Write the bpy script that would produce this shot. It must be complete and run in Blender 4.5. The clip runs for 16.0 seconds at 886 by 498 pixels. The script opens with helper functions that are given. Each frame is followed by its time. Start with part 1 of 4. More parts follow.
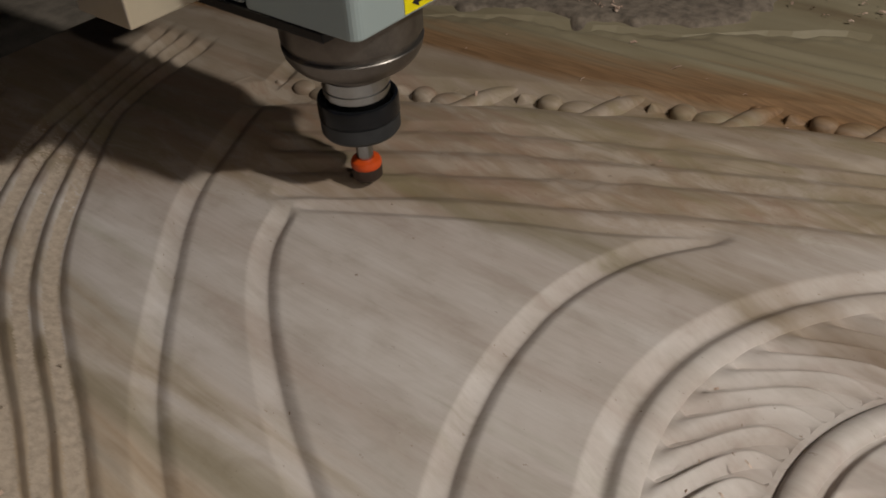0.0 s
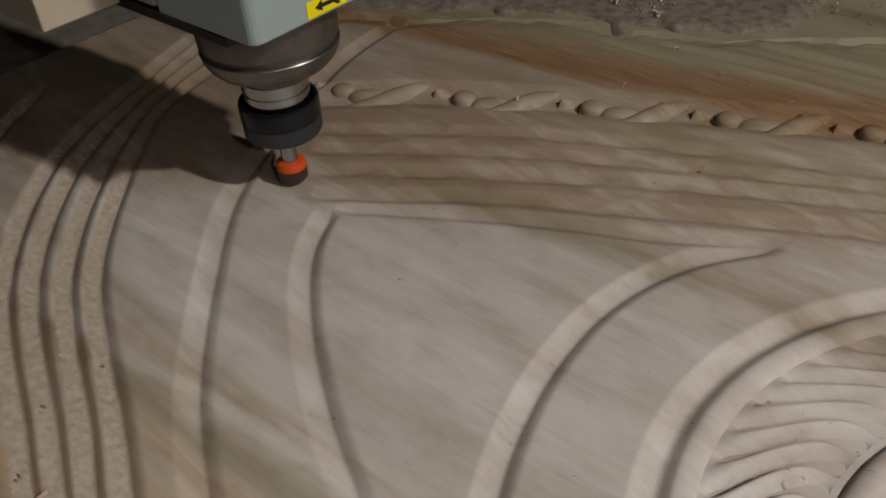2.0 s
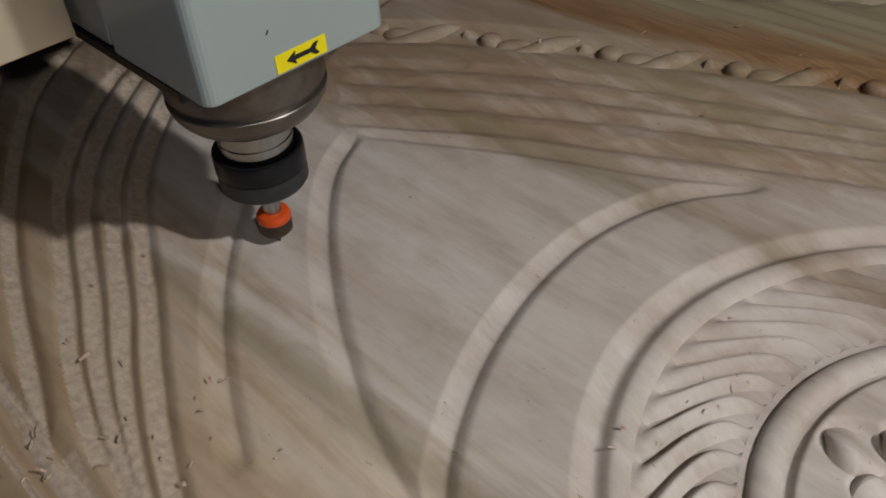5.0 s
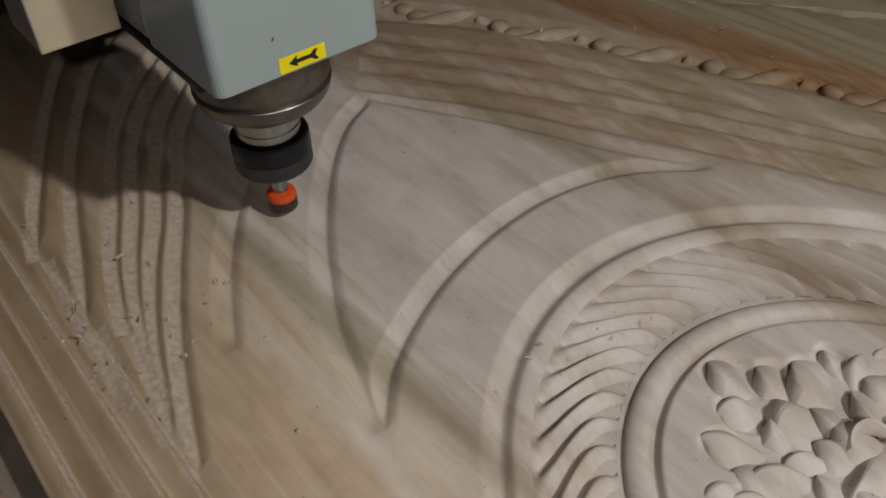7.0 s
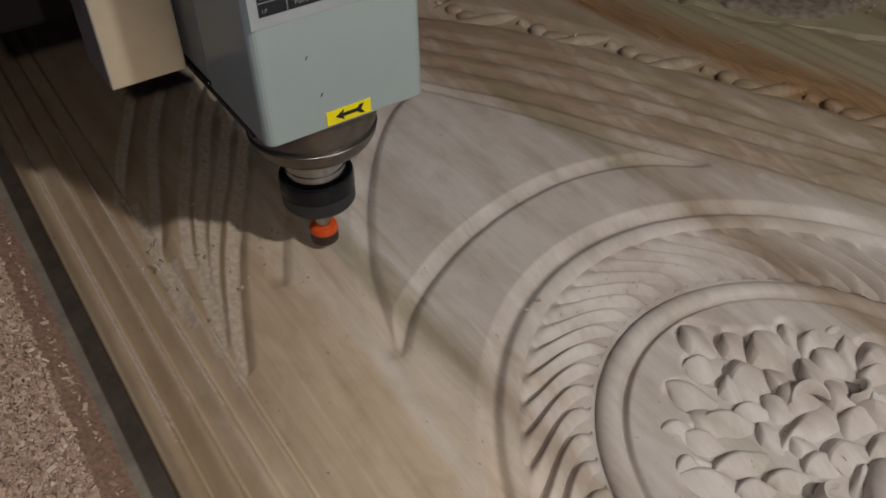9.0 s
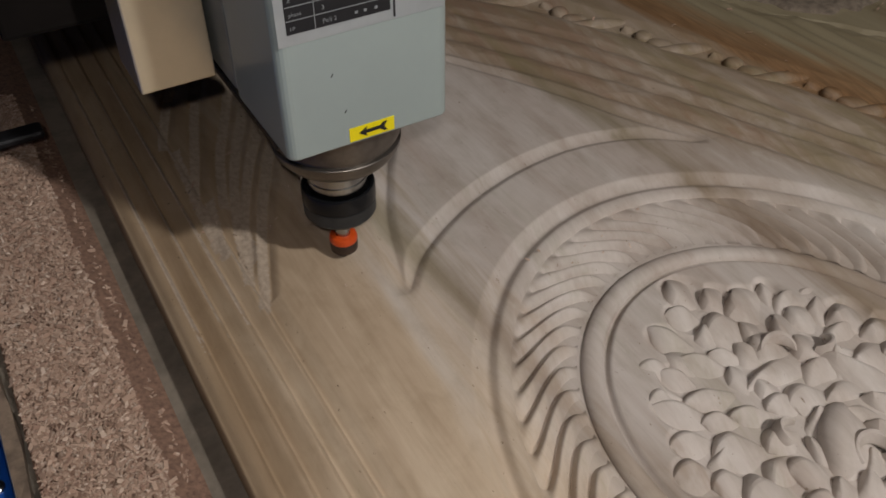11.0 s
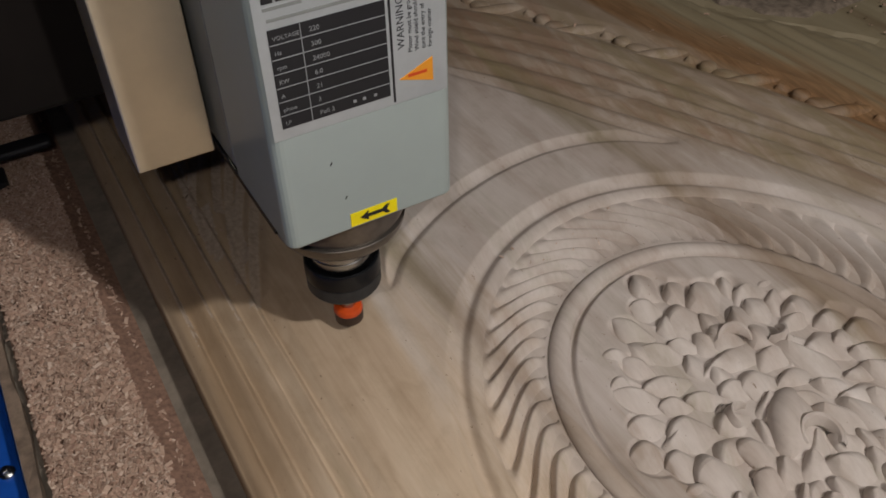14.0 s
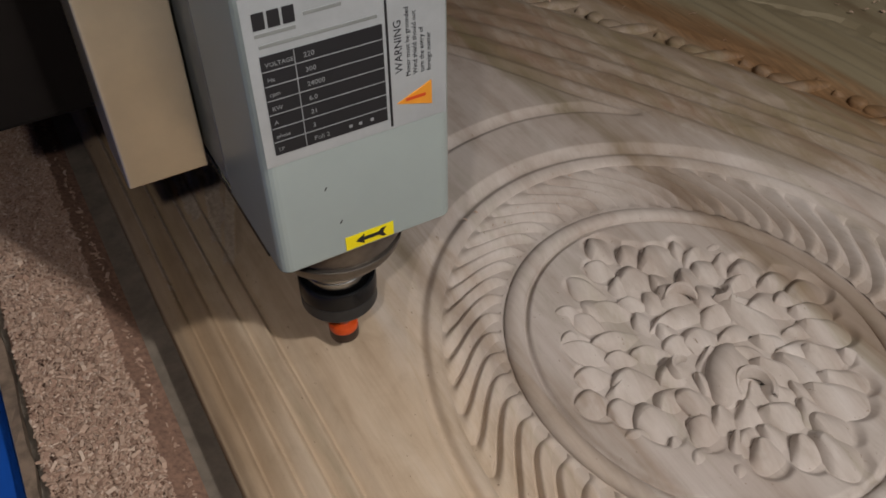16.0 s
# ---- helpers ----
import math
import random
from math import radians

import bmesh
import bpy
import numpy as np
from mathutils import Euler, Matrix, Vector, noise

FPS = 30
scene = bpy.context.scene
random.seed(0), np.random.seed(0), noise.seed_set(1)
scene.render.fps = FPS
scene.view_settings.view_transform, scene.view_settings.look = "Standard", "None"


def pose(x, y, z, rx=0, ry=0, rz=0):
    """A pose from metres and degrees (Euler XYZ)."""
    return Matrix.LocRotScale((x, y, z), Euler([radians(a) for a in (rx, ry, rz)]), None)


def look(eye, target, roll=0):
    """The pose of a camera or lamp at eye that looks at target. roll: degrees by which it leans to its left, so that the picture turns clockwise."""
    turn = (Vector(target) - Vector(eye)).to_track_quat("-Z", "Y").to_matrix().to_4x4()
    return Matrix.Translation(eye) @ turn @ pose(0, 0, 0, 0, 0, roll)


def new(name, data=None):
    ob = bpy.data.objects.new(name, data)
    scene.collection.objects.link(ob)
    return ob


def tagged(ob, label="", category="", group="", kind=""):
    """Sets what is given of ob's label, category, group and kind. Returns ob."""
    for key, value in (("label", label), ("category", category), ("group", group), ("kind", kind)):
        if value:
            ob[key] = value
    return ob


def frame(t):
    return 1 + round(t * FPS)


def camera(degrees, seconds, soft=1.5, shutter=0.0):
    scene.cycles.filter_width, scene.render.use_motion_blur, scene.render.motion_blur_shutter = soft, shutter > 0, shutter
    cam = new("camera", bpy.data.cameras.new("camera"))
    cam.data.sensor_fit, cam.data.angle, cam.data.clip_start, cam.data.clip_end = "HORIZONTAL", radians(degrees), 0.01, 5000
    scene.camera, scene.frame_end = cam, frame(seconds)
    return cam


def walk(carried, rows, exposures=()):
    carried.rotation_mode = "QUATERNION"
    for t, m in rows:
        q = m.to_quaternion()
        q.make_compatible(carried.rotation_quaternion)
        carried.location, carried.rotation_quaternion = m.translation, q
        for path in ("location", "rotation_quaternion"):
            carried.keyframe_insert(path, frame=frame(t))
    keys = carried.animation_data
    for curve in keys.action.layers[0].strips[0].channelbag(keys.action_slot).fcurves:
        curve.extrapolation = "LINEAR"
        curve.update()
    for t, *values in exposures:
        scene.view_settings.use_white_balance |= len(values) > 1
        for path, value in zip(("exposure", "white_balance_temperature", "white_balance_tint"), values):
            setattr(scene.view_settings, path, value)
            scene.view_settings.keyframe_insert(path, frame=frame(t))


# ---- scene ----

# Camera: a phone held over the router table, drawn back along the board
cam = camera(54.1, 16.0, soft=1.7)
PATH = [
    (0, -0.2565, 0.0941, 0.3101, 50.78, 3.07, -51.50),
    (0.5, -0.2565, 0.1009, 0.3110, 51.21, 3.07, -50.81),
    (1, -0.2598, 0.1029, 0.3087, 51.29, 3.14, -50.61),
    (1.5, -0.2592, 0.1055, 0.3098, 51.22, 3.24, -50.18),
    (2, -0.2616, 0.1072, 0.3077, 51.18, 3.22, -49.94),
    (2.5, -0.2626, 0.1078, 0.3127, 51.18, 3.41, -49.35),
    (3, -0.2634, 0.1056, 0.3169, 51.08, 3.55, -48.78),
    (3.5, -0.2635, 0.1002, 0.3185, 50.10, 3.87, -47.98),
    (4, -0.2689, 0.0899, 0.3161, 49.07, 3.59, -47.02),
    (6.5, -0.2928, -0.0265, 0.3347, 48.86, 2.45, -40.93),
    (7, -0.2995, -0.0476, 0.3516, 48.64, 2.03, -39.00),
    (7.5, -0.3079, -0.0654, 0.3565, 47.99, 0.58, -37.40),
    (8, -0.3211, -0.0926, 0.3698, 48.31, 0.74, -35.41),
    (8.5, -0.3238, -0.1032, 0.3816, 48.56, 0.78, -34.80),
    (9, -0.3312, -0.1238, 0.3903, 48.83, 1.15, -33.74),
    (9.5, -0.3424, -0.1386, 0.3899, 48.74, 0.45, -32.40),
    (12, -0.3550, -0.2022, 0.4157, 48.36, 0.51, -30.10),
    (12.5, -0.3525, -0.2063, 0.4197, 48.46, 0.82, -30.08),
    (13, -0.3504, -0.2105, 0.4230, 48.66, 0.94, -29.97),
    (13.5, -0.3511, -0.2112, 0.4234, 48.73, 1.05, -30.02),
    (14, -0.3462, -0.2205, 0.4284, 48.46, 1.17, -30.13),
    (14.5, -0.3434, -0.2397, 0.4336, 47.96, 1.41, -30.32),
    (15, -0.3422, -0.2546, 0.4329, 47.60, 1.35, -30.46),
    (15.5, -0.3369, -0.2595, 0.4376, 47.45, 1.17, -30.47),
    (16, -0.3400, -0.2627, 0.4386, 47.21, 0.62, -29.61),
]
# the phone holds its exposure a little higher while it is close
walk(cam, [(row[0], pose(*row[1:])) for row in PATH], [(0, 0.27, 6450, 9), (2, 0.25, 6300, 9), (4, 0.27, 6150, 9), (7, 0.12, 6250, 9), (9.5, -0.02, 6300, 10), (12, -0.09, 6450, 12), (16, -0.13, 6500, 13)])

# Light: a work lamp behind the operator, the torch held beside the phone, a dim workshop
world = bpy.data.worlds.new("workshop_air")
world.use_nodes = True
world.node_tree.nodes["Background"].inputs[0].default_value = (0.75, 0.85, 1.0, 1)
world.node_tree.nodes["Background"].inputs[1].default_value = 0.04
scene.world = world


def lamp(name, eye, target, size, watts, colour):
    data = bpy.data.lights.new(name, "AREA")
    data.shape, data.size, data.energy, data.color = "DISK", size, watts, colour
    ob = new(name, data)
    ob.matrix_world = look(eye, target)
    return ob


lamp("work_lamp", (0.23, -1.02, 1.30), (-0.06, 0.20, 0.0), 0.08, 19.2, (1.0, 0.965, 0.92))
lamp("hand_torch", (-0.40, -0.28, 0.52), (-0.10, 0.18, 0.0), 0.02, 1.20, (1.0, 0.95, 0.90))
# unseen overhead disk, added as fill to lift and warm the shadows
lamp("overhead_fill", (-0.9, -0.5, 2.3), (0.0, 0.2, 0.0), 1.2, 1.4, (1.0, 0.66, 0.46))


# Materials
def material(name):
    m = bpy.data.materials.new(name)
    m.use_nodes = True
    nt = m.node_tree
    return m, nt, nt.nodes["Principled BSDF"]


def node(nt, kind, **values):
    n = nt.nodes.new(kind)
    for key, value in values.items():
        n.inputs[key.replace("_", " ")].default_value = value
    return n


def ramp(nt, source, stops):
    n = nt.nodes.new("ShaderNodeValToRGB")
    els = n.color_ramp.elements
    while len(els) < len(stops):
        els.new(0.5)
    for el, (at, colour) in zip(els, stops):
        el.position, el.color = at, (*colour, 1)
    nt.links.new(source, n.inputs[0])
    return n


def mapped(nt, scale, coords="Object", offset=(0, 0, 0)):
    c = nt.nodes.new("ShaderNodeTexCoord")
    mp = nt.nodes.new("ShaderNodeMapping")
    mp.inputs["Scale"].default_value = scale
    mp.inputs["Location"].default_value = offset
    nt.links.new(c.outputs[coords], mp.inputs[0])
    return mp.outputs[0]


def mix(nt, fac, a, b, blend="MIX"):
    n = nt.nodes.new("ShaderNodeMix")
    n.data_type, n.blend_type = "RGBA", blend
    if isinstance(fac, float):
        n.inputs[0].default_value = fac
    else:
        nt.links.new(fac, n.inputs[0])
    for value, slot in ((a, 6), (b, 7)):
        if isinstance(value, tuple):
            n.inputs[slot].default_value = (*value, 1)
        else:
            nt.links.new(value, n.inputs[slot])
    return n.outputs[2]


def bump(nt, bsdf, source, strength, distance):
    b = node(nt, "ShaderNodeBump", Strength=strength, Distance=distance)
    nt.links.new(source, b.inputs["Height"])
    nt.links.new(b.outputs[0], bsdf.inputs["Normal"])


def wood_material(name):
    """Freshly milled pale hardwood; the grain runs along y, with green and brown mineral streaks."""
    m, nt, bsdf = material(name)
    where = nt.nodes.new("ShaderNodeNewGeometry")

    def placed(*scale):
        mp = nt.nodes.new("ShaderNodeMapping")
        mp.inputs["Scale"].default_value = scale
        nt.links.new(where.outputs["Position"], mp.inputs[0])
        return mp.outputs[0]

    fine = node(nt, "ShaderNodeTexNoise", Scale=1.0, Detail=6.0, Roughness=0.62)
    nt.links.new(placed(420, 22, 200), fine.inputs["Vector"])
    broad = node(nt, "ShaderNodeTexNoise", Scale=1.0, Detail=4.0, Roughness=0.55, Distortion=0.6)
    nt.links.new(placed(34, 3.2, 30), broad.inputs["Vector"])
    streak = node(nt, "ShaderNodeTexNoise", Scale=1.0, Detail=5.0, Roughness=0.6, Distortion=0.9)
    nt.links.new(placed(17, 1.9, 17), streak.inputs["Vector"])
    speck = node(nt, "ShaderNodeTexNoise", Scale=1.0, Detail=3.0, Roughness=0.7)
    nt.links.new(placed(260, 150, 200), speck.inputs["Vector"])
    sep = nt.nodes.new("ShaderNodeSeparateXYZ")
    nt.links.new(placed(1, 1, 1), sep.inputs[0])

    def across(source, gain, shift):
        """The place across the board, wavering with a noise."""
        wob = nt.nodes.new("ShaderNodeMath")
        wob.operation = "MULTIPLY_ADD"
        wob.inputs[1].default_value, wob.inputs[2].default_value = gain, shift - gain / 2
        nt.links.new(source, wob.inputs[0])
        add = nt.nodes.new("ShaderNodeMath")
        nt.links.new(sep.outputs[0], add.inputs[0])
        nt.links.new(wob.outputs[0], add.inputs[1])
        return add.outputs[0]

    pink = ramp(nt, broad.outputs[0], [(0.28, (0.405, 0.330, 0.280)), (0.5, (0.480, 0.418, 0.370)), (0.70, (0.555, 0.500, 0.455))])
    sap = ramp(nt, broad.outputs[0], [(0.28, (0.435, 0.325, 0.222)), (0.5, (0.548, 0.430, 0.308)), (0.70, (0.610, 0.502, 0.380))])
    zone = ramp(nt, across(broad.outputs[0], 0.16, 0.5), [(0.30, (1, 1, 1)), (0.40, (0, 0, 0))])
    base = mix(nt, zone.outputs[0], pink.outputs[0], sap.outputs[0])
    grain = ramp(nt, fine.outputs[0], [(0.3, (0.80, 0.77, 0.74)), (0.55, (1.0, 1.0, 1.0))])
    col = mix(nt, 0.34, base, grain.outputs[0], "MULTIPLY")
    green = ramp(nt, streak.outputs[0], [(0.58, (0, 0, 0)), (0.74, (0.55, 0.55, 0.55))])
    col = mix(nt, green.outputs[0], col, (0.250, 0.225, 0.125))
    # two mineral streaks that run the length of the board
    lean = nt.nodes.new("ShaderNodeMath")
    lean.operation = "MULTIPLY_ADD"
    lean.inputs[1].default_value = 0.085
    nt.links.new(sep.outputs[1], lean.inputs[0])
    nt.links.new(across(broad.outputs[0], 0.09, 0.5), lean.inputs[2])
    torn = ramp(nt, streak.outputs[0], [(0.36, (0.32, 0.32, 0.32)), (0.54, (1, 1, 1))])
    halo = ramp(nt, lean.outputs[0], [(0.575, (0, 0, 0)), (0.605, (0.55, 0.55, 0.55)), (0.640, (0.40, 0.40, 0.40)), (0.690, (0, 0, 0))])
    col = mix(nt, mix(nt, 1.0, halo.outputs[0], torn.outputs[0], "MULTIPLY"), col, (0.270, 0.190, 0.125))
    vein = ramp(nt, lean.outputs[0], [(0.365, (0, 0, 0)), (0.385, (0.60, 0.60, 0.60)), (0.405, (0, 0, 0)), (0.580, (0, 0, 0)), (0.598, (0.62, 0.62, 0.62)), (0.606, (0.36, 0.36, 0.36)), (0.632, (0, 0, 0))])
    ripe = ramp(nt, sep.outputs[1], [(0.13, (0.185, 0.118, 0.066)), (0.26, (0.180, 0.152, 0.074))])
    col = mix(nt, mix(nt, 1.0, vein.outputs[0], torn.outputs[0], "MULTIPLY"), col, ripe.outputs[0])
    blotch = node(nt, "ShaderNodeTexNoise", Scale=1.0, Detail=4.0, Roughness=0.6, Distortion=0.4)
    nt.links.new(placed(55, 26, 55), blotch.inputs["Vector"])
    cloud = ramp(nt, blotch.outputs[0], [(0.30, (0.84, 0.82, 0.79)), (0.52, (1.0, 1.0, 1.0)), (0.72, (1.07, 1.08, 1.10))])
    col = mix(nt, 0.85, col, cloud.outputs[0], "MULTIPLY")
    dots = ramp(nt, speck.outputs[0], [(0.25, (1, 1, 1)), (0.32, (0, 0, 0))])
    col = mix(nt, dots.outputs[0], col, (0.20, 0.14, 0.095))
    # the tiered wood towards the far border is a redder brown
    tier = nt.nodes.new("ShaderNodeMath")
    tier.operation = "MULTIPLY_ADD"
    tier.inputs[1].default_value = 2.0
    nt.links.new(across(broad.outputs[0], 0.05, 0.0), tier.inputs[0])
    nt.links.new(sep.outputs[1], tier.inputs[2])
    tone = ramp(nt, tier.outputs[0], [(0.46, (1, 1, 1)), (0.54, (0.78, 0.72, 0.64)), (0.74, (0.68, 0.615, 0.52))])
    col = mix(nt, 1.0, col, tone.outputs[0], "MULTIPLY")
    # torn brown and olive patches on the far tiers
    patch = node(nt, "ShaderNodeTexNoise", Scale=1.0, Detail=5.0, Roughness=0.68, Distortion=1.2)
    nt.links.new(placed(46, 11, 46), patch.inputs["Vector"])
    here = ramp(nt, tier.outputs[0], [(0.44, (0, 0, 0)), (0.53, (1, 1, 1)), (0.80, (1, 1, 1)), (0.90, (0.3, 0.3, 0.3))])
    worn = ramp(nt, patch.outputs[0], [(0.40, (0, 0, 0)), (0.50, (0.45, 0.45, 0.45)), (0.64, (0.80, 0.80, 0.80))])
    hue = ramp(nt, streak.outputs[0], [(0.40, (0.245, 0.150, 0.095)), (0.56, (0.225, 0.175, 0.095))])
    col = mix(nt, mix(nt, 1.0, here.outputs[0], worn.outputs[0], "MULTIPLY"), col, hue.outputs[0])
    # darker and browner towards the near corner, where the ribs run
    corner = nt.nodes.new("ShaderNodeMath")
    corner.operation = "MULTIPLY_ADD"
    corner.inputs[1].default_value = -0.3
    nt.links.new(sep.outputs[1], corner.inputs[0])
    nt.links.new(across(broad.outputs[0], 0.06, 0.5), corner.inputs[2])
    near_tone = ramp(nt, corner.outputs[0], [(0.15, (0.60, 0.55, 0.48)), (0.27, (1, 1, 1))])
    col = mix(nt, 1.0, col, near_tone.outputs[0], "MULTIPLY")
    # brown heartwood along the far side of the board, olive wood beyond it
    slant = nt.nodes.new("ShaderNodeMath")
    slant.operation = "MULTIPLY_ADD"
    slant.inputs[1].default_value = 0.16
    nt.links.new(sep.outputs[1], slant.inputs[0])
    nt.links.new(across(broad.outputs[0], 0.10, 0.5), slant.inputs[2])
    heart = ramp(nt, slant.outputs[0], [(0.790, (0, 0, 0)), (0.815, (0.92, 0.92, 0.92)), (0.842, (0.80, 0.80, 0.80)), (0.866, (0, 0, 0))])
    olive = ramp(nt, slant.outputs[0], [(0.79, (0, 0, 0)), (0.858, (0.88, 0.88, 0.88))])
    strip = ramp(nt, streak.outputs[0], [(0.35, (0.150, 0.112, 0.062)), (0.5, (0.215, 0.178, 0.105)), (0.66, (0.262, 0.222, 0.140))])
    col = mix(nt, olive.outputs[0], col, strip.outputs[0])
    rust = ramp(nt, fine.outputs[0], [(0.35, (0.140, 0.070, 0.028)), (0.62, (0.250, 0.135, 0.060))])
    col = mix(nt, heart.outputs[0], col, rust.outputs[0])
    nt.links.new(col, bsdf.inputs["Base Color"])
    bsdf.inputs["Roughness"].default_value = 0.62
    bsdf.inputs["Specular IOR Level"].default_value = 0.3
    # faint cutter marks across the grain
    marks = nt.nodes.new("ShaderNodeTexWave")
    marks.inputs["Scale"].default_value, marks.inputs["Distortion"].default_value, marks.inputs["Detail"].default_value = 1.0, 2.5, 2.0
    nt.links.new(placed(34, 52, 0), marks.inputs["Vector"])
    rough = mix(nt, 0.5, fine.outputs[0], speck.outputs[0])
    rough = mix(nt, 0.22, rough, marks.outputs["Color"])
    bump(nt, bsdf, rough, 0.32, 0.0008)
    return m


def simple(name, colour, roughness, metallic=0.0, mottle=0.25, scale=60.0, bumped=0.0002):
    m, nt, bsdf = material(name)
    n = node(nt, "ShaderNodeTexNoise", Scale=scale, Detail=5.0, Roughness=0.65)
    nt.links.new(mapped(nt, (1, 1, 1)), n.inputs["Vector"])
    dark = tuple(c * (1 - mottle) for c in colour)
    r = ramp(nt, n.outputs[0], [(0.35, dark), (0.6, colour)])
    nt.links.new(r.outputs[0], bsdf.inputs["Base Color"])
    bsdf.inputs["Roughness"].default_value, bsdf.inputs["Metallic"].default_value = roughness, metallic
    if bumped:
        bump(nt, bsdf, n.outputs[0], 0.3, bumped)
    return m


def chip_material():
    m, nt, bsdf = material("wood_chips")
    g = nt.nodes.new("ShaderNodeNewGeometry")
    r = ramp(nt, g.outputs["Random Per Island"], [(0.0, (0.32, 0.200, 0.142)), (0.4, (0.41, 0.28, 0.205)), (0.8, (0.46, 0.33, 0.248)), (1.0, (0.60, 0.47, 0.375))])
    nt.links.new(r.outputs[0], bsdf.inputs["Base Color"])
    bsdf.inputs["Roughness"].default_value = 0.8
    return m


WOOD = wood_material("milled_hardwood")
# torn fibre; its paleness on banks and crests is painted highlight
LIT_FIBRE = simple("raw_fibre_with_highlight", (0.43, 0.343, 0.260), 0.85, 0, 0.26, 230, 0.0006)
DUST = simple("sawdust", (0.255, 0.150, 0.104), 0.9, mottle=0.45, scale=300, bumped=0.002)
FAR_DUST = simple("grey_brown_dust", (0.21, 0.165, 0.122), 0.9, mottle=0.5, scale=120, bumped=0.0025)
CHIPS = chip_material()
PAINT = simple("grey_green_paint", (0.295, 0.342, 0.328), 0.30, mottle=0.07, scale=9, bumped=0.00003)
PLATE_GREY = simple("dull_grey_plate", (0.24, 0.255, 0.245), 0.45, 0.2, 0.2, 25)
NOSE = simple("dusty_steel", (0.20, 0.178, 0.155), 0.36, 0.85, 0.35, 40)
STEEL = simple("bright_steel", (0.42, 0.43, 0.43), 0.22, 1.0, 0.15, 90, 0)
BLACK = simple("black_oxide_steel", (0.011, 0.012, 0.014), 0.24, 0.35, 0.3, 80, 0.00005)
GREY_BAND = simple("worn_black_steel", (0.038, 0.039, 0.040), 0.5, 0.3, 0.3, 80, 0.00005)
ORANGE = simple("orange_enamel", (0.62, 0.075, 0.010), 0.35, 0, 0.2, 60, 0.00005)
CUTTER = simple("brown_cutter_steel", (0.075, 0.050, 0.038), 0.45, 0.5, 0.3, 90, 0.00005)
BEIGE = simple("beige_sheet_metal", (0.66, 0.57, 0.42), 0.30, 0.55, 0.12, 14, 0.00004)
YELLOW = simple("yellow_sticker", (0.80, 0.66, 0.0), 0.4, 0, 0.08, 40, 0)
INK = simple("black_ink", (0.008, 0.008, 0.010), 0.6, 0, 0.2, 60, 0)
SILVER = simple("silver_label_foil", (0.43, 0.46, 0.475), 0.30, 0.40, 0.12, 30, 0)
PRINT = simple("pale_print", (0.24, 0.25, 0.26), 0.4, 0, 0.1, 60, 0)
AMBER = simple("amber_warning_sign", (0.68, 0.27, 0.02), 0.4, 0, 0.1, 60, 0)
RED_INK = simple("red_ink", (0.55, 0.06, 0.01), 0.4, 0, 0.1, 60, 0)
BLUE = simple("blue_machine_enamel", (0.010, 0.085, 0.42), 0.35, 0, 0.25, 25, 0.0001)
IRON = simple("black_clamp_iron", (0.015, 0.015, 0.017), 0.5, 0.3, 0.3, 50)
TABLE = simple("grey_table_board", (0.22, 0.185, 0.145), 0.6, 0.0, 0.35, 45, 0.0004)
OFFCUT = simple("weathered_board", (0.26, 0.19, 0.135), 0.75, 0, 0.5, 70, 0.001)
FLOOR = simple("workshop_concrete", (0.10, 0.095, 0.09), 0.8, 0, 0.4, 4, 0.002)
WALLS = simple("workshop_wall", (0.16, 0.15, 0.14), 0.85, 0, 0.3, 3, 0.002)
BEAM = simple("dark_beam", (0.010, 0.008, 0.007), 0.95, 0.0, 0.3, 12)

BEAM.node_tree.nodes["Principled BSDF"].inputs["Specular IOR Level"].default_value = 0.08


# Mesh helpers
def link_mesh(name, mesh, mat, parent=None, label="", smooth=True):
    mesh.materials.append(mat)
    if smooth:
        mesh.polygons.foreach_set("use_smooth", [True] * len(mesh.polygons))
    ob = new(name, mesh)
    if parent:
        ob.parent = parent
    return tagged(ob, label)


def part(name, bm, mat, parent=None, label="", smooth=False):
    mesh = bpy.data.meshes.new(name)
    bmesh.ops.recalc_face_normals(bm, faces=bm.faces)
    bm.to_mesh(mesh)
    bm.free()
    ob = link_mesh(name, mesh, mat, parent, label, smooth)
    if smooth:
        mesh.set_sharp_from_angle(angle=0.45)
    return ob


def box(x0, x1, y0, y1, z0, z1, bevel=0.0, segments=2):
    bm = bmesh.new()
    bmesh.ops.create_cube(bm, size=1)
    for v in bm.verts:
        v.co = Vector(((x0 + x1) / 2 + v.co.x * (x1 - x0), (y0 + y1) / 2 + v.co.y * (y1 - y0), (z0 + z1) / 2 + v.co.z * (z1 - z0)))
    if bevel:
        bmesh.ops.bevel(bm, geom=list(bm.edges), offset=bevel, segments=segments, affect="EDGES", profile=0.5)
    return bm


def lathe(profile, segments=48, cx=0.0, cy=0.0):
    """A turned solid from (radius, height) pairs, listed from the bottom up."""
    bm = bmesh.new()
    rings = []
    for r, z in profile:
        rings.append([bm.verts.new((cx + r * math.cos(2 * math.pi * i / segments), cy + r * math.sin(2 * math.pi * i / segments), z)) for i in range(segments)])
    for a, b in zip(rings, rings[1:]):
        for i in range(segments):
            bm.faces.new((a[i], a[(i + 1) % segments], b[(i + 1) % segments], b[i]))
    bm.faces.new(rings[0][::-1])
    bm.faces.new(rings[-1])
    return bm


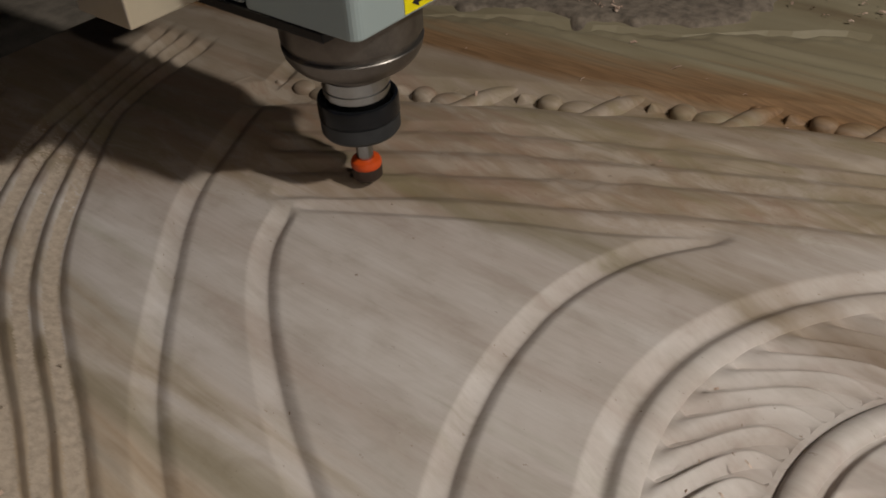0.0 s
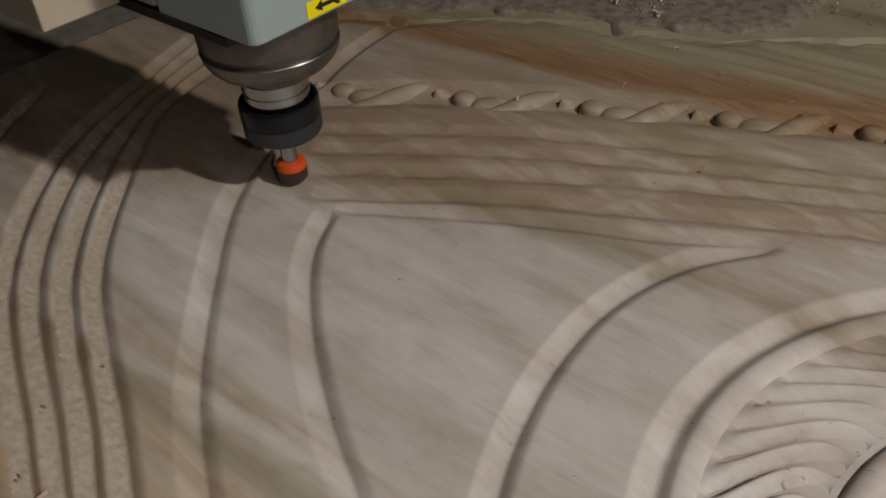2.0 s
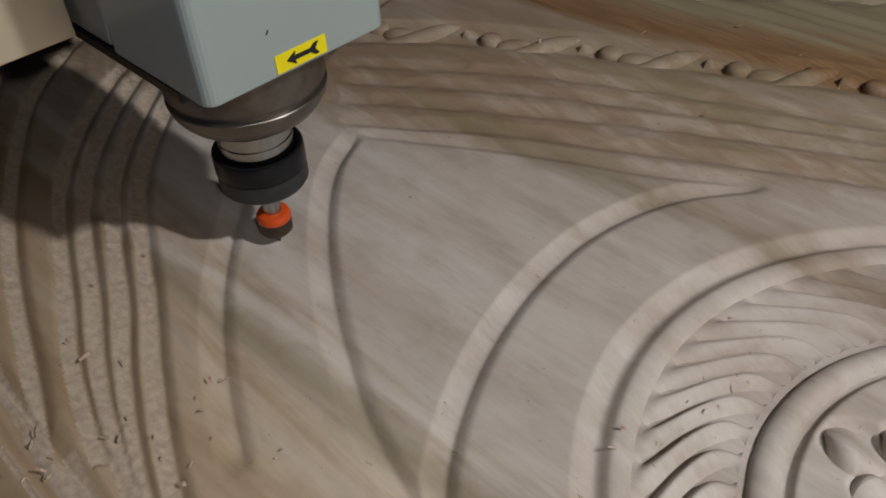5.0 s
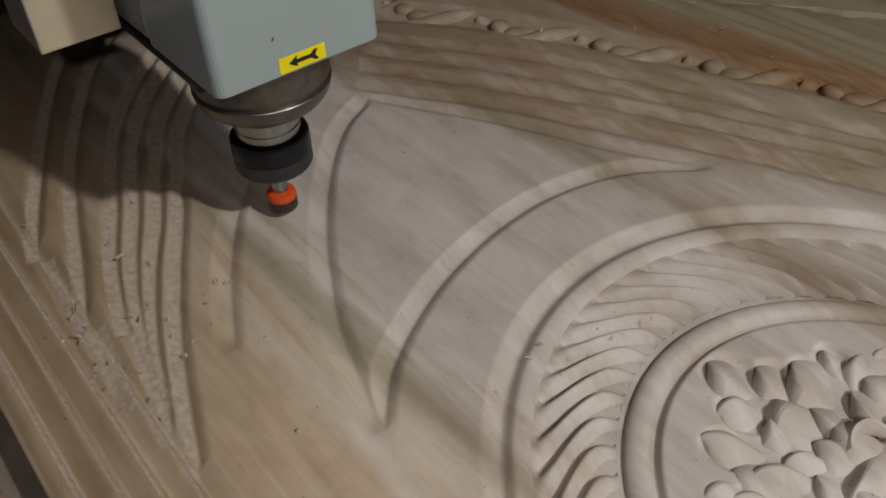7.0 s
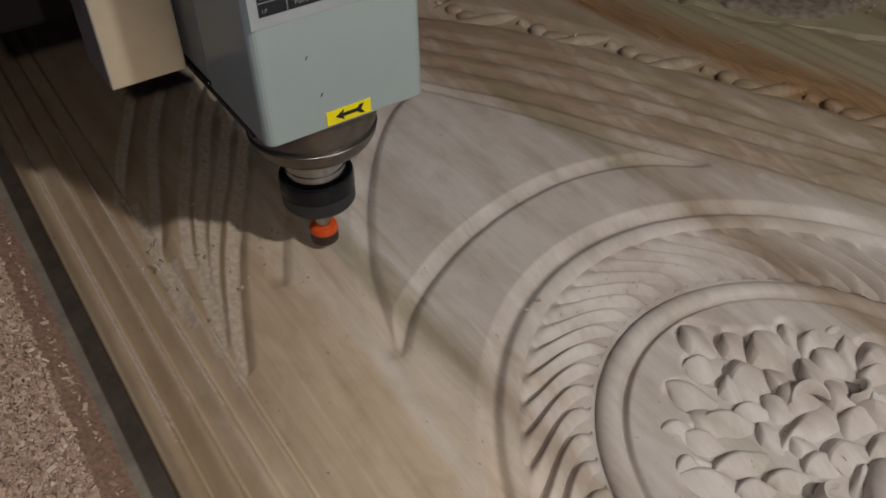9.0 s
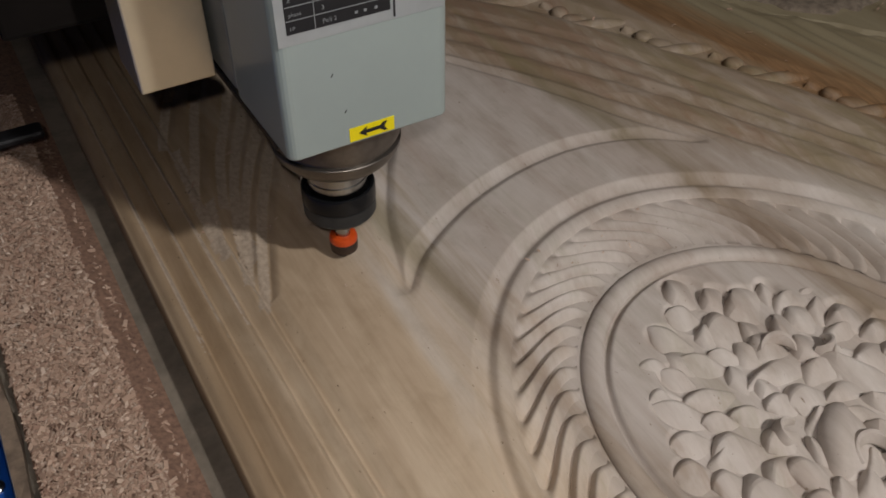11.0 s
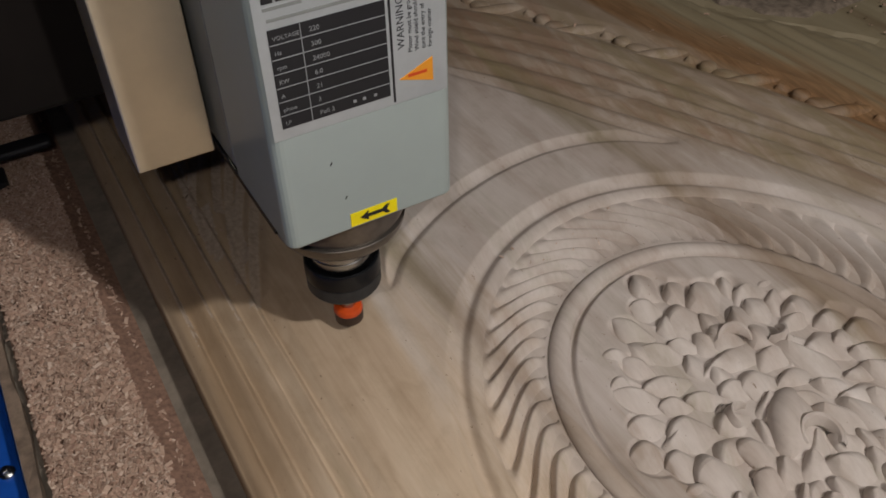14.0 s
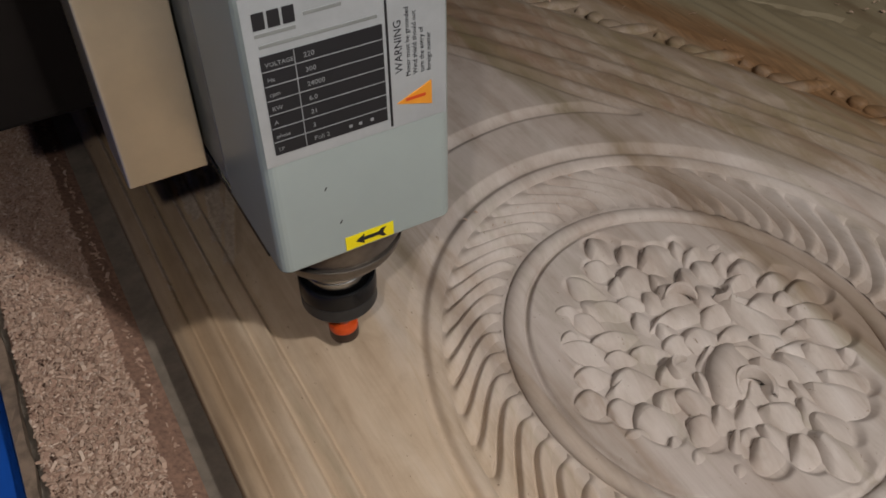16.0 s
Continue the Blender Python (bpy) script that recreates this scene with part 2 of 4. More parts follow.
def grid_mesh(name, P, closed=False):
    """A mesh from an array of points (rows, columns, 3)."""
    n, m = P.shape[:2]
    idx = np.arange(n * m).reshape(n, m)
    if closed:
        idx = np.c_[idx, idx[:, :1]]
    q = np.stack([idx[:-1, :-1], idx[:-1, 1:], idx[1:, 1:], idx[1:, :-1]], -1).reshape(-1, 4)
    mesh = bpy.data.meshes.new(name)
    mesh.vertices.add(n * m)
    mesh.vertices.foreach_set("co", P.reshape(-1).astype(np.float32))
    mesh.loops.add(q.size)
    mesh.loops.foreach_set("vertex_index", q.reshape(-1).astype(np.int32))
    mesh.polygons.add(len(q))
    mesh.polygons.foreach_set("loop_start", np.arange(0, q.size, 4, dtype=np.int32))
    mesh.polygons.foreach_set("loop_total", np.full(len(q), 4, dtype=np.int32))
    mesh.update(calc_edges=True)
    return mesh


def empty(name, label, category, group="", at=(0, 0, 0)):
    ob = new(name)
    ob.location = at
    return tagged(ob, label, category, group)


def spline(points, step=0.004):
    """A smooth line through a few points of the plan."""
    p = np.array(points, float)
    p = np.vstack([2 * p[0] - p[1], p, 2 * p[-1] - p[-2]])
    out = []
    for a, b, c, d in zip(p, p[1:], p[2:], p[3:]):
        for s in np.linspace(0, 1, max(2, int(np.hypot(*(c - b)) / step)), endpoint=False):
            out.append(0.5 * (2 * b + (c - a) * s + (2 * a - 5 * b + 4 * c - d) * s * s + (3 * b - a - 3 * c + d) * s ** 3))
    out.append(p[-2])
    return np.array(out)


def smooth01(x):
    x = np.clip(x, 0, 1)
    return x * x * (3 - 2 * x)


# ---- room ----
def room():
    tagged(part("ground", box(-4, 4, -4, 4, -0.95, -0.85), FLOOR), "grey concrete workshop floor", "floor", kind="structure")
    for name, b in (("wall_north", (-4, 4, 4, 4.1)), ("wall_south", (-4, 4, -4.1, -4)), ("wall_west", (-4.1, -4, -4, 4)), ("wall_east", (4, 4.1, -4, 4))):
        tagged(part(name, box(*b, -0.85, 2.6), WALLS), "plain dim workshop wall", "wall", kind="structure")
    tagged(part("ceiling", box(-4, 4, -4, 4, 2.6, 2.7), WALLS), "plain workshop ceiling", "ceiling", kind="structure")


room()


# ---- carved board ----
X0, X1, Y0, Y1 = -0.3095, 0.515, -0.32, 0.80
STEP = 0.00125
OUT_C, OUT_A = np.array([0.005, -0.050]), np.array([0.2015, 0.253])
IN_C, IN_A = np.array([-0.001, -0.013]), np.array([0.130, 0.149])
FIELD_A = np.array([0.116, 0.130])
LINES = (-0.2958, -0.2800, -0.2642, -0.2500)

CURVES = {
    # name: (points of the plan, depth, width of the side towards the lamp, width of the other side)
    "outer_sweep": ([(0.332, 0.604), (0.186, 0.593), (0.123, 0.577), (0.070, 0.556), (-0.016, 0.511), (-0.079, 0.455), (-0.131, 0.400), (-0.164, 0.352), (-0.186, 0.310), (-0.197, 0.285)], 0.0038, 0.0023, 0.0120),
    "leaf_left": ([(0.010, 0.451), (-0.028, 0.429), (-0.065, 0.391), (-0.100, 0.343), (-0.126, 0.298), (-0.145, 0.258), (-0.167, 0.188)], 0.0044, 0.0022, 0.0112),
    "leaf_arc": ([(-0.167, 0.188), (-0.138, 0.220), (-0.093, 0.247), (-0.049, 0.263), (-0.005, 0.271), (0.041, 0.270), (0.089, 0.254), (0.132, 0.221)], 0.0044, 0.0022, 0.0112),
    "leaf_top": ([(0.010, 0.451), (0.053, 0.376), (0.079, 0.325), (0.098, 0.281), (0.132, 0.221)], 0.0034, 0.0022, 0.0100),
    "far_a": ([(0.011, 0.474), (0.042, 0.426), (0.074, 0.377), (0.119, 0.288), (0.162, 0.202), (0.213, 0.078), (0.245, -0.053)], 0.0038, 0.0026, 0.012),
    "far_b": ([(0.028, 0.494), (0.066, 0.439), (0.105, 0.374), (0.149, 0.294), (0.189, 0.211), (0.244, 0.078), (0.276, -0.054)], 0.0038, 0.0026, 0.012),
    "far_c": ([(0.048, 0.512), (0.090, 0.448), (0.131, 0.380), (0.168, 0.303), (0.205, 0.222), (0.264, 0.078), (0.297, -0.054)], 0.0036, 0.0026, 0.010),
    "far_d": ([(0.066, 0.528), (0.111, 0.461), (0.152, 0.393), (0.192, 0.303), (0.228, 0.209), (0.285, 0.067), (0.318, -0.055)], 0.0036, 0.0026, 0.010),
    "braid_bed": ([(0.078, 0.586), (0.137, 0.514), (0.187, 0.423), (0.224, 0.341), (0.263, 0.256), (0.301, 0.146), (0.330, -0.004)], 0.0070, 0.0058, 0.0260),
    "rib_a": ([(0.132, 0.731), (0.052, 0.701), (-0.060, 0.648), (-0.145, 0.557), (-0.198, 0.445), (-0.219, 0.395), (-0.236, 0.336), (-0.247, 0.272)], 0.0048, 0.0021, 0.0098),
    "rib_b": ([(0.132, 0.713), (0.047, 0.684), (-0.052, 0.631), (-0.135, 0.543), (-0.188, 0.434), (-0.210, 0.387), (-0.231, 0.327), (-0.250, 0.248)], 0.0048, 0.0021, 0.0098),
    "rib_c": ([(0.133, 0.695), (0.041, 0.667), (-0.043, 0.613), (-0.123, 0.528), (-0.178, 0.421), (-0.202, 0.377), (-0.226, 0.323), (-0.248, 0.257)], 0.0048, 0.0021, 0.0098),
    "rib_d": ([(0.133, 0.675), (0.032, 0.648), (-0.036, 0.596), (-0.112, 0.515), (-0.168, 0.409), (-0.192, 0.364), (-0.219, 0.306), (-0.250, 0.221)], 0.0048, 0.0021, 0.0098),
    "rim_a": ([(-0.008, 0.755), (-0.080, 0.704), (-0.132, 0.645), (-0.195, 0.525), (-0.238, 0.401), (-0.252, 0.355), (-0.264, 0.284)], 0.0048, 0.0021, 0.0098),
    "rim_b": ([(-0.103, 0.744), (-0.160, 0.653), (-0.214, 0.538), (-0.251, 0.443), (-0.259, 0.381), (-0.265, 0.294)], 0.0048, 0.0021, 0.0098),
}


# the flower's lobes: place on the plan, the way the round end points (degrees), length and width (mm)
NORTH_LOBES = ((-0.0031, 0.094, 104, 28.5, 23.0), (0.011, 0.0775, 92, 24.6, 20.4), (0.0252, 0.0637, 92, 30.0, 30.3), (0.0442, 0.0653, 65, 21.2, 10.9), (-0.0163, 0.0759, 133, 24.4, 19.2), (-0.0372, 0.0628, 126, 34.1, 19.2), (0.001, 0.0543, 157, 27.6, 30.5), (0.0119, 0.0275, 96, 29.7, 27.2), (0.0043, 0.0147, 2, 47.5, 20.6), (0.0314, 0.0318, 94, 31.0, 21.3), (0.0487, 0.0361, 89, 25.5, 19.2), (-0.0315, 0.0366, 131, 33.9, 16.4), (-0.0165, 0.0372, 135, 22.0, 13.4))
WEST_LOBES = ((-0.0556, 0.0366, 119, 26.4, 15.5), (-0.0433, 0.0175, 164, 37.1, 16.4), (0.005, -0.0117, 163, 30.0, 23.7), (-0.0691, 0.0147, 132, 39.2, 17.9), (-0.0784, -0.0015, 152, 27.9, 18.5), (-0.0587, -0.0177, 154, 28.6, 25.5), (-0.0334, -0.0044, 152, 28.2, 14.6), (-0.0319, -0.0238, 176, 24.3, 19.0), (-0.0926, -0.0183, 148, 24.7, 22.0), (-0.0793, -0.032, 157, 21.0, 22.0), (-0.0662, -0.0483, 164, 26.9, 30.6), (-0.0357, -0.0487, 166, 24.8, 25.4), (-0.0482, -0.0688, 121, 19.9, 22.8))
SOUTH_LOBES = ((-0.0006, -0.0428, 132, 31.3, 45.3), (0.0209, -0.0567, -64, 35.2, 26.0), (-0.0044, -0.0615, -130, 27.2, 12.0), (0.0009, -0.0835, -42, 29.6, 24.2), (-0.025, -0.081, -158, 22.1, 12.8), (-0.0294, -0.0979, -115, 26.2, 22.4), (-0.0063, -0.1076, -109, 25.1, 22.1), (0.0081, -0.119, -86, 38.2, 24.9), (0.0194, -0.1032, -75, 30.9, 23.0), (0.0398, -0.0888, -50, 39.8, 27.9), (0.055, -0.082, -45, 32.6, 21.6), (0.0589, -0.0613, -54, 30.6, 23.2), (0.0396, -0.0594, -69, 36.5, 23.5))
EAST_LOBES = ((0.0494, -0.048, -17, 30.5, 17.3), (0.0421, -0.0128, -67, 47.3, 23.2), (0.0423, 0.0017, -65, 17.2, 25.0), (0.0612, -0.0086, -9, 30.8, 25.9), (0.082, -0.0282, -26, 28.0, 21.9), (0.0947, -0.0122, -14, 28.2, 25.3), (0.0838, 0.0047, -12, 26.1, 23.6), (0.0732, 0.023, -12, 26.3, 28.6), (0.0549, 0.017, 13, 26.8, 14.5), (0.0773, -0.0449, -48, 33.5, 24.2), (0.0627, -0.0353, -8, 21.6, 13.3), (-0.0318, -0.0653, -105, 22.0, 18.9), (0.0325, 0.0161, 98, 27.3, 21.4))
LOBES = NORTH_LOBES + WEST_LOBES + SOUTH_LOBES + EAST_LOBES


def bands(x, y):
    """Distances outside the medallion's outer edge and its inner ring, and the place 0..1 between them."""
    eo = (np.hypot((x - OUT_C[0]) / OUT_A[0], (y - OUT_C[1]) / OUT_A[1]) - 1) * 0.225
    ei = (np.hypot((x - IN_C[0]) / IN_A[0], (y - IN_C[1]) / IN_A[1]) - 1) * 0.138
    return eo, ei


def groove(H, xs, ys, points, depth, near, far, taper=0.02):
    """Cut one tool path: a cove that is steeper on the side towards -y."""
    line = spline(points) + np.array([0.3, -1.0]) * max(0, far - near) * 0.42
    tail = near * 3.4
    reach = max(tail, far) + 0.002
    d = np.full(H.shape, 9.0)
    side = np.zeros(H.shape)
    along = np.zeros(H.shape)
    length = np.r_[0, np.cumsum(np.hypot(*np.diff(line, axis=0).T))]
    for k, (a, b) in enumerate(zip(line, line[1:])):
        i0, i1 = np.searchsorted(xs, [min(a[0], b[0]) - reach, max(a[0], b[0]) + reach])
        j0, j1 = np.searchsorted(ys, [min(a[1], b[1]) - reach, max(a[1], b[1]) + reach])
        if i0 >= i1 or j0 >= j1:
            continue
        px, py = xs[None, i0:i1] - a[0], ys[j0:j1, None] - a[1]
        t = b - a
        L = np.hypot(*t)
        s = np.clip((px * t[0] + py * t[1]) / L ** 2, 0, 1)
        ex, ey = px - s * t[0], py - s * t[1]
        dist = np.hypot(ex, ey)
        view = d[j0:j1, i0:i1]
        better = dist < view
        view[better] = dist[better]
        side[j0:j1, i0:i1][better] = np.broadcast_to(np.where(ey * 0.9 + ex * 0.2 >= 0, 1.0, -1.0), better.shape)[better]
        along[j0:j1, i0:i1][better] = (length[k] + s * L)[better]
    q = np.clip(d / far, 0, 1)
    bank = depth * (1 - q ** 1.7)
    lip = depth * (1 - np.clip(d / tail, 0, 1)) ** 1.5
    ends = smooth01(np.minimum(along, length[-1] - along) / taper + 0.25)
    cut = np.where(side > 0, bank, lip) * ends
    chatter = np.sin(along * 2600 + 3 * np.sin(along * 310)) * np.sin(along * 900 + d * 2500)
    cut = cut + 0.035 * depth * chatter * (q < 0.9) * (1 - q)
    np.minimum(H, np.where(d < max(far, tail), -cut, H), out=H)
    return (side > 0) & (d < far * 0.86) & (d > 0.0012)


def waney(y):
    """The ragged natural edge on the far side of the board."""
    return np.clip(0.512 - 0.45 * y + 0.008 * np.sin(y * 27 + 0.5) + 0.003 * np.sin(y * 83) + 0.0012 * np.sin(y * 310), 0.16, 0.505)


def board_height():
    xs, ys = np.arange(X0, X1 + 1e-6, STEP), np.arange(Y0, Y1 + 1e-6, STEP)
    H = np.zeros((len(ys), len(xs)))
    gx, gy = np.meshgrid(xs, ys)
    raw_lit = np.zeros(H.shape, bool)
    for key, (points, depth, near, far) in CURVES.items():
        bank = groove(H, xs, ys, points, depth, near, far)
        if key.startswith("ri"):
            raw_lit |= bank
    # the far tiers are cut unevenly
    ragged = np.sin(gx * 71 + gy * 33 + 2 * np.sin(gy * 41)) * np.sin(gy * 57 - gx * 39 + 1.5 * np.sin(gx * 63))
    tiers = smooth01((2 * gx + gy - 0.46) / 0.10) * (1 - smooth01((2 * gx + gy - 0.70) / 0.06))
    H = H * (1 - 0.45 * tiers * smooth01(ragged * 0.9 + 0.5)) - 0.0006 * tiers * smooth01(ragged * 2.5 - 0.4)
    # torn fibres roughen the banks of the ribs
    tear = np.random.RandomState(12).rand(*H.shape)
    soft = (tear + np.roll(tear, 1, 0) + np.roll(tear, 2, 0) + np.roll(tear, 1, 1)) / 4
    raw_lit &= gx < -0.09 + 0.10 * soft
    H = H + raw_lit * (soft - 0.5) * 0.0015
    # the straight reeds along the edge
    ribs = H * smooth01((gx - LINES[3] + 0.004) / 0.008) + np.minimum(H * 0.75, 0) * (1 - smooth01((gx - LINES[3] + 0.004) / 0.008))
    H = ribs
    for k, x in enumerate(LINES):
        d = gx - x
        cut = np.where(d < 0, np.clip(1 + d / 0.0026, 0, 1), np.clip(1 - d / 0.0110, 0, 1) ** 1.1)
        H = np.minimum(H, -0.0058 * cut)
        # reed crests: roughened fibre, with their highlight put into the colour
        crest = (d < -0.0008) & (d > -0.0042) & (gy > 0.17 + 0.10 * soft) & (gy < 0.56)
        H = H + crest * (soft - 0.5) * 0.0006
        raw_lit |= crest
    H -= 0.004 * smooth01((X0 + 0.010 - gx) / 0.010) ** 2
    # medallion: sunk band, flat field
    eo, ei = bands(gx, gy)
    profile = np.interp(eo, (-0.019, -0.0165, -0.0145, -0.012, -0.009, -0.0065, -0.004, -0.002, 0.000, 0.0025, 0.0055, 0.0082, 0.0092), (-0.0085, -0.0072, -0.0042, -0.0024, -0.0014, -0.0012, -0.0030, -0.0048, -0.0056, -0.0046, -0.0027, -0.0008, 0.0))
    H = np.where(eo < 0.0092, np.minimum(profile, np.where(eo > 0.004, H, 0)), H)
    H = np.where(ei < 0.004, -0.0085, H)
    er = (np.hypot((gx - IN_C[0]) / FIELD_A[0], (gy - IN_C[1]) / FIELD_A[1]) - 1) * 0.123
    field = er < 0
    H = np.where(field, -0.0042 - 0.0043 * (1 - smooth01(-er / 0.0036)), H)
    # the flower lies in a bed whose rim follows its outer lobes
    bed = 1 - smooth01((np.hypot((gx - 0.002) / 0.088, (gy + 0.016) / 0.098) - 0.82) / 0.16)
    for px, py, turn, length, width in LOBES:
        c, sn = math.cos(math.radians(turn)), math.sin(math.radians(turn))
        u = ((gx - px) * c + (gy - py) * sn) / (length * 0.0005 + 0.0052)
        v = ((gy - py) * c - (gx - px) * sn) / (width * 0.0005 + 0.0045)
        bed = np.maximum(bed, 1 - smooth01((np.hypot(u, v) - 0.74) / 0.34))
    H = np.where(field, H - 0.0046 * bed, H)
    # the ground beyond the braid is sunk a little, and rough
    rough = np.zeros_like(H)
    rng = np.random.RandomState(4)
    for k in range(14):
        fx, fy, ph = rng.uniform(60, 420), rng.uniform(4, 40), rng.uniform(0, 6.28)
        rough += np.sin(gx * fx + gy * fy * rng.choice([-1, 1]) + ph) / 14
    H += rough * 0.00035
    far = smooth01((gx + 0.16 * gy - 0.338) / 0.02)
    H += far * (0.002 + rough * 0.004)
    over = gx - waney(gy)
    H -= 0.030 * smooth01(over / 0.009) + 0.003 * smooth01((over + 0.020) / 0.02)
    return xs, ys, H, raw_lit


def carved_panel():
    panel = empty("carved_panel", "pale hardwood headboard panel, half carved, on the router table", "carved panel")
    xs, ys, H, raw_lit = board_height()
    gx, gy = np.meshgrid(xs, ys)
    P = np.stack([gx, gy, H], -1)
    # wrap the skirts down to the underside
    low = -0.032
    top, bot = P[-1:].copy(), P[:1].copy()
    top[..., 2] = bot[..., 2] = low
    P = np.concatenate([bot, P, top], 0)
    lef, rig = P[:, :1].copy(), P[:, -1:].copy()
    lef[..., 2] = rig[..., 2] = low
    P = np.concatenate([lef, P, rig], 1)
    mesh = grid_mesh("board", P)
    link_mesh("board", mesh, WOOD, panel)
    # second slot: paler fibre paints the lit look of banks and crests
    mesh.materials.append(LIT_FIBRE)
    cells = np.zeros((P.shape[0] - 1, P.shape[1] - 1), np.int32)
    cells[1:-1, 1:-1] = raw_lit[:-1, :-1]
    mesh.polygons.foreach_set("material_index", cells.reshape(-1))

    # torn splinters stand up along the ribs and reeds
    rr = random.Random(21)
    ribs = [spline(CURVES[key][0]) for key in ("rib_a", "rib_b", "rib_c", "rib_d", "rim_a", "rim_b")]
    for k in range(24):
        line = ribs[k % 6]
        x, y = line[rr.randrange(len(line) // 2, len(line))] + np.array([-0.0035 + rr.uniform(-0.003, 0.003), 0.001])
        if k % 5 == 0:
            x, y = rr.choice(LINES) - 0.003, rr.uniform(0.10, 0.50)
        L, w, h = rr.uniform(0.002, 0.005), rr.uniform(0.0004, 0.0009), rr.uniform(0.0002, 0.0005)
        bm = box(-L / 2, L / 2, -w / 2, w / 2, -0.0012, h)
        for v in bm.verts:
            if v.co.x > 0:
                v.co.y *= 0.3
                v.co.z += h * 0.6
        part("splinter", bm, LIT_FIBRE, panel).matrix_basis = pose(x, y, -0.0012, 0, 0, rr.uniform(40, 140))

    # medallion beads: the rounded ring round the flower field
    def ring(name, c, a, r, z, squash=1.0, n=160, m=12):
        u = np.linspace(0, 2 * np.pi, n, endpoint=False)
        v = np.linspace(-0.35 * np.pi, 1.35 * np.pi, m)
        nx, ny = np.cos(u) * a[1], np.sin(u) * a[0]
        L = np.hypot(nx, ny)
        nx, ny = nx / L, ny / L
        Q = np.stack([c[0] + np.cos(u)[None] * a[0] + np.outer(np.cos(v), nx) * r, c[1] + np.sin(u)[None] * a[1] + np.outer(np.cos(v), ny) * r, np.repeat((z + np.sin(v) * r * squash)[:, None], n, 1)], -1)
        link_mesh(name, grid_mesh(name, Q, closed=True), WOOD, panel)

    ring("ring_moulding", IN_C, (IN_A + FIELD_A) / 2, 0.0074, -0.0093, 0.78)

    # gadroons: slanted S-curved lobes between the rings
    count, nv, nu = 52, 20, 14
    for k in range(count):
        v = np.linspace(0, 1, nv)[:, None]
        u = np.linspace(0, 1, nu)[None]
        sway = 11.0 * smooth01(v * 0.9 + 0.05) + 4.0 * v - 1.3 * np.sin(2 * np.pi * v) + 9.0 * np.clip(v - 0.55, 0, 1) ** 1.6
        th = np.radians(360 / count * (k + u * 1.10 + 0.12) + sway)
        ix, iy = IN_C[0] + IN_A[0] * 1.01 * np.cos(th), IN_C[1] + IN_A[1] * 1.01 * np.sin(th)
        # the point of the outer ellipse in the same direction from the inner centre
        dx, dy = IN_A[0] * np.cos(th), IN_A[1] * np.sin(th)
        px, py = IN_C[0] - OUT_C[0], IN_C[1] - OUT_C[1]
        A = (dx / OUT_A[0]) ** 2 + (dy / OUT_A[1]) ** 2
        B = 2 * (px * dx / OUT_A[0] ** 2 + py * dy / OUT_A[1] ** 2)
        Cc = (px / OUT_A[0]) ** 2 + (py / OUT_A[1]) ** 2 - 0.934 ** 2
        s = (-B + np.sqrt(B * B - 4 * A * Cc)) / (2 * A)
        x, y = ix + (IN_C[0] + s * dx - ix) * v, iy + (IN_C[1] + s * dy - iy) * v
        lobe = np.where(u < 0.40, 1 - np.clip(1 - u / 0.40, 0, 1) ** 1.5, 1 - np.clip((u - 0.40) / 0.70, 0, 1) ** 1.7)
        cutin = 0.0100 * smooth01(v / 0.12 + 0.35) * (1 - smooth01((v - 0.84) / 0.16))
        z = -0.0072 + 0.0040 * smooth01(v * 3.0) - 0.0024 * smooth01((v - 0.8) / 0.2) + 0.0006 * (1 - u) - cutin * (1 - lobe)
        link_mesh("gadroon", grid_mesh("gadroon", np.stack([x, y, z], -1)), WOOD, panel)

    # lobes of the flower: each rises steeply to a crest along one flank and falls away in a long slope
    def petal_mesh(side, curl, keen, front=False):
        n, m = 24, 17
        t = np.linspace(0, 1, n)[:, None]
        c = np.linspace(-1, 1, m)[None]
        w = np.where(t < 0.62, (t / 0.62 + 0.02) ** 0.74, np.sqrt(np.clip(1 - ((t - 0.62) / 0.385) ** 2, 0, 1)))
        X = 2 * t - 1 - 0.16 * c * side * keen
        Y = c * w * side + curl * ((t - 0.45) ** 2 * 1.7 - 0.12)
        rising = np.sin(np.pi / 2 * np.clip((c + 1) / 0.62, 0, 1)) ** 0.9
        falling = np.clip(1 - np.clip((c + 0.38) / 1.38, 0, 1) ** 1.35, 0, 1)
        dome = np.clip(1 - np.abs(c) ** 2.2, 0, 1) ** 0.65
        if front:
            along = smooth01(t / 0.22) * np.clip(1 - np.clip((t - 0.22) / 0.80, 0, 1) ** 1.4, 0, 1)
        else:
            along = np.clip(w, 0, 1) ** 0.5 * (0.18 + 0.82 * smooth01(t * 1.25))
        Z = (keen * np.minimum(rising, falling) + (1 - keen) * dome) * along
        # a faint flute along the slope
        Z = Z - 0.05 * keen * np.sin(np.pi * np.clip((c - 0.05) / 0.7, 0, 1)) ** 2 * along
        if side < 0:
            X, Y, Z = X[:, ::-1], Y[:, ::-1], Z[:, ::-1]
        return grid_mesh("petal", np.stack([X, Y, Z + 0 * X], -1))

    def scroll_mesh(turn, sense):
        """A comma-shaped scroll: a tapered ridge round part of a circle."""
        n, m = 26, 9
        t = np.linspace(0, 1, n)[:, None]
        v = np.linspace(-0.15 * np.pi, 1.15 * np.pi, m)[None]
        a = math.radians(turn) * t * sense
        R = 1.0 - 0.45 * t
        w = 0.34 * np.clip(np.sin(np.pi * (0.12 + 0.86 * t)), 0.02, 1) ** 0.8
        X = (R + w * np.cos(v)) * np.cos(a)
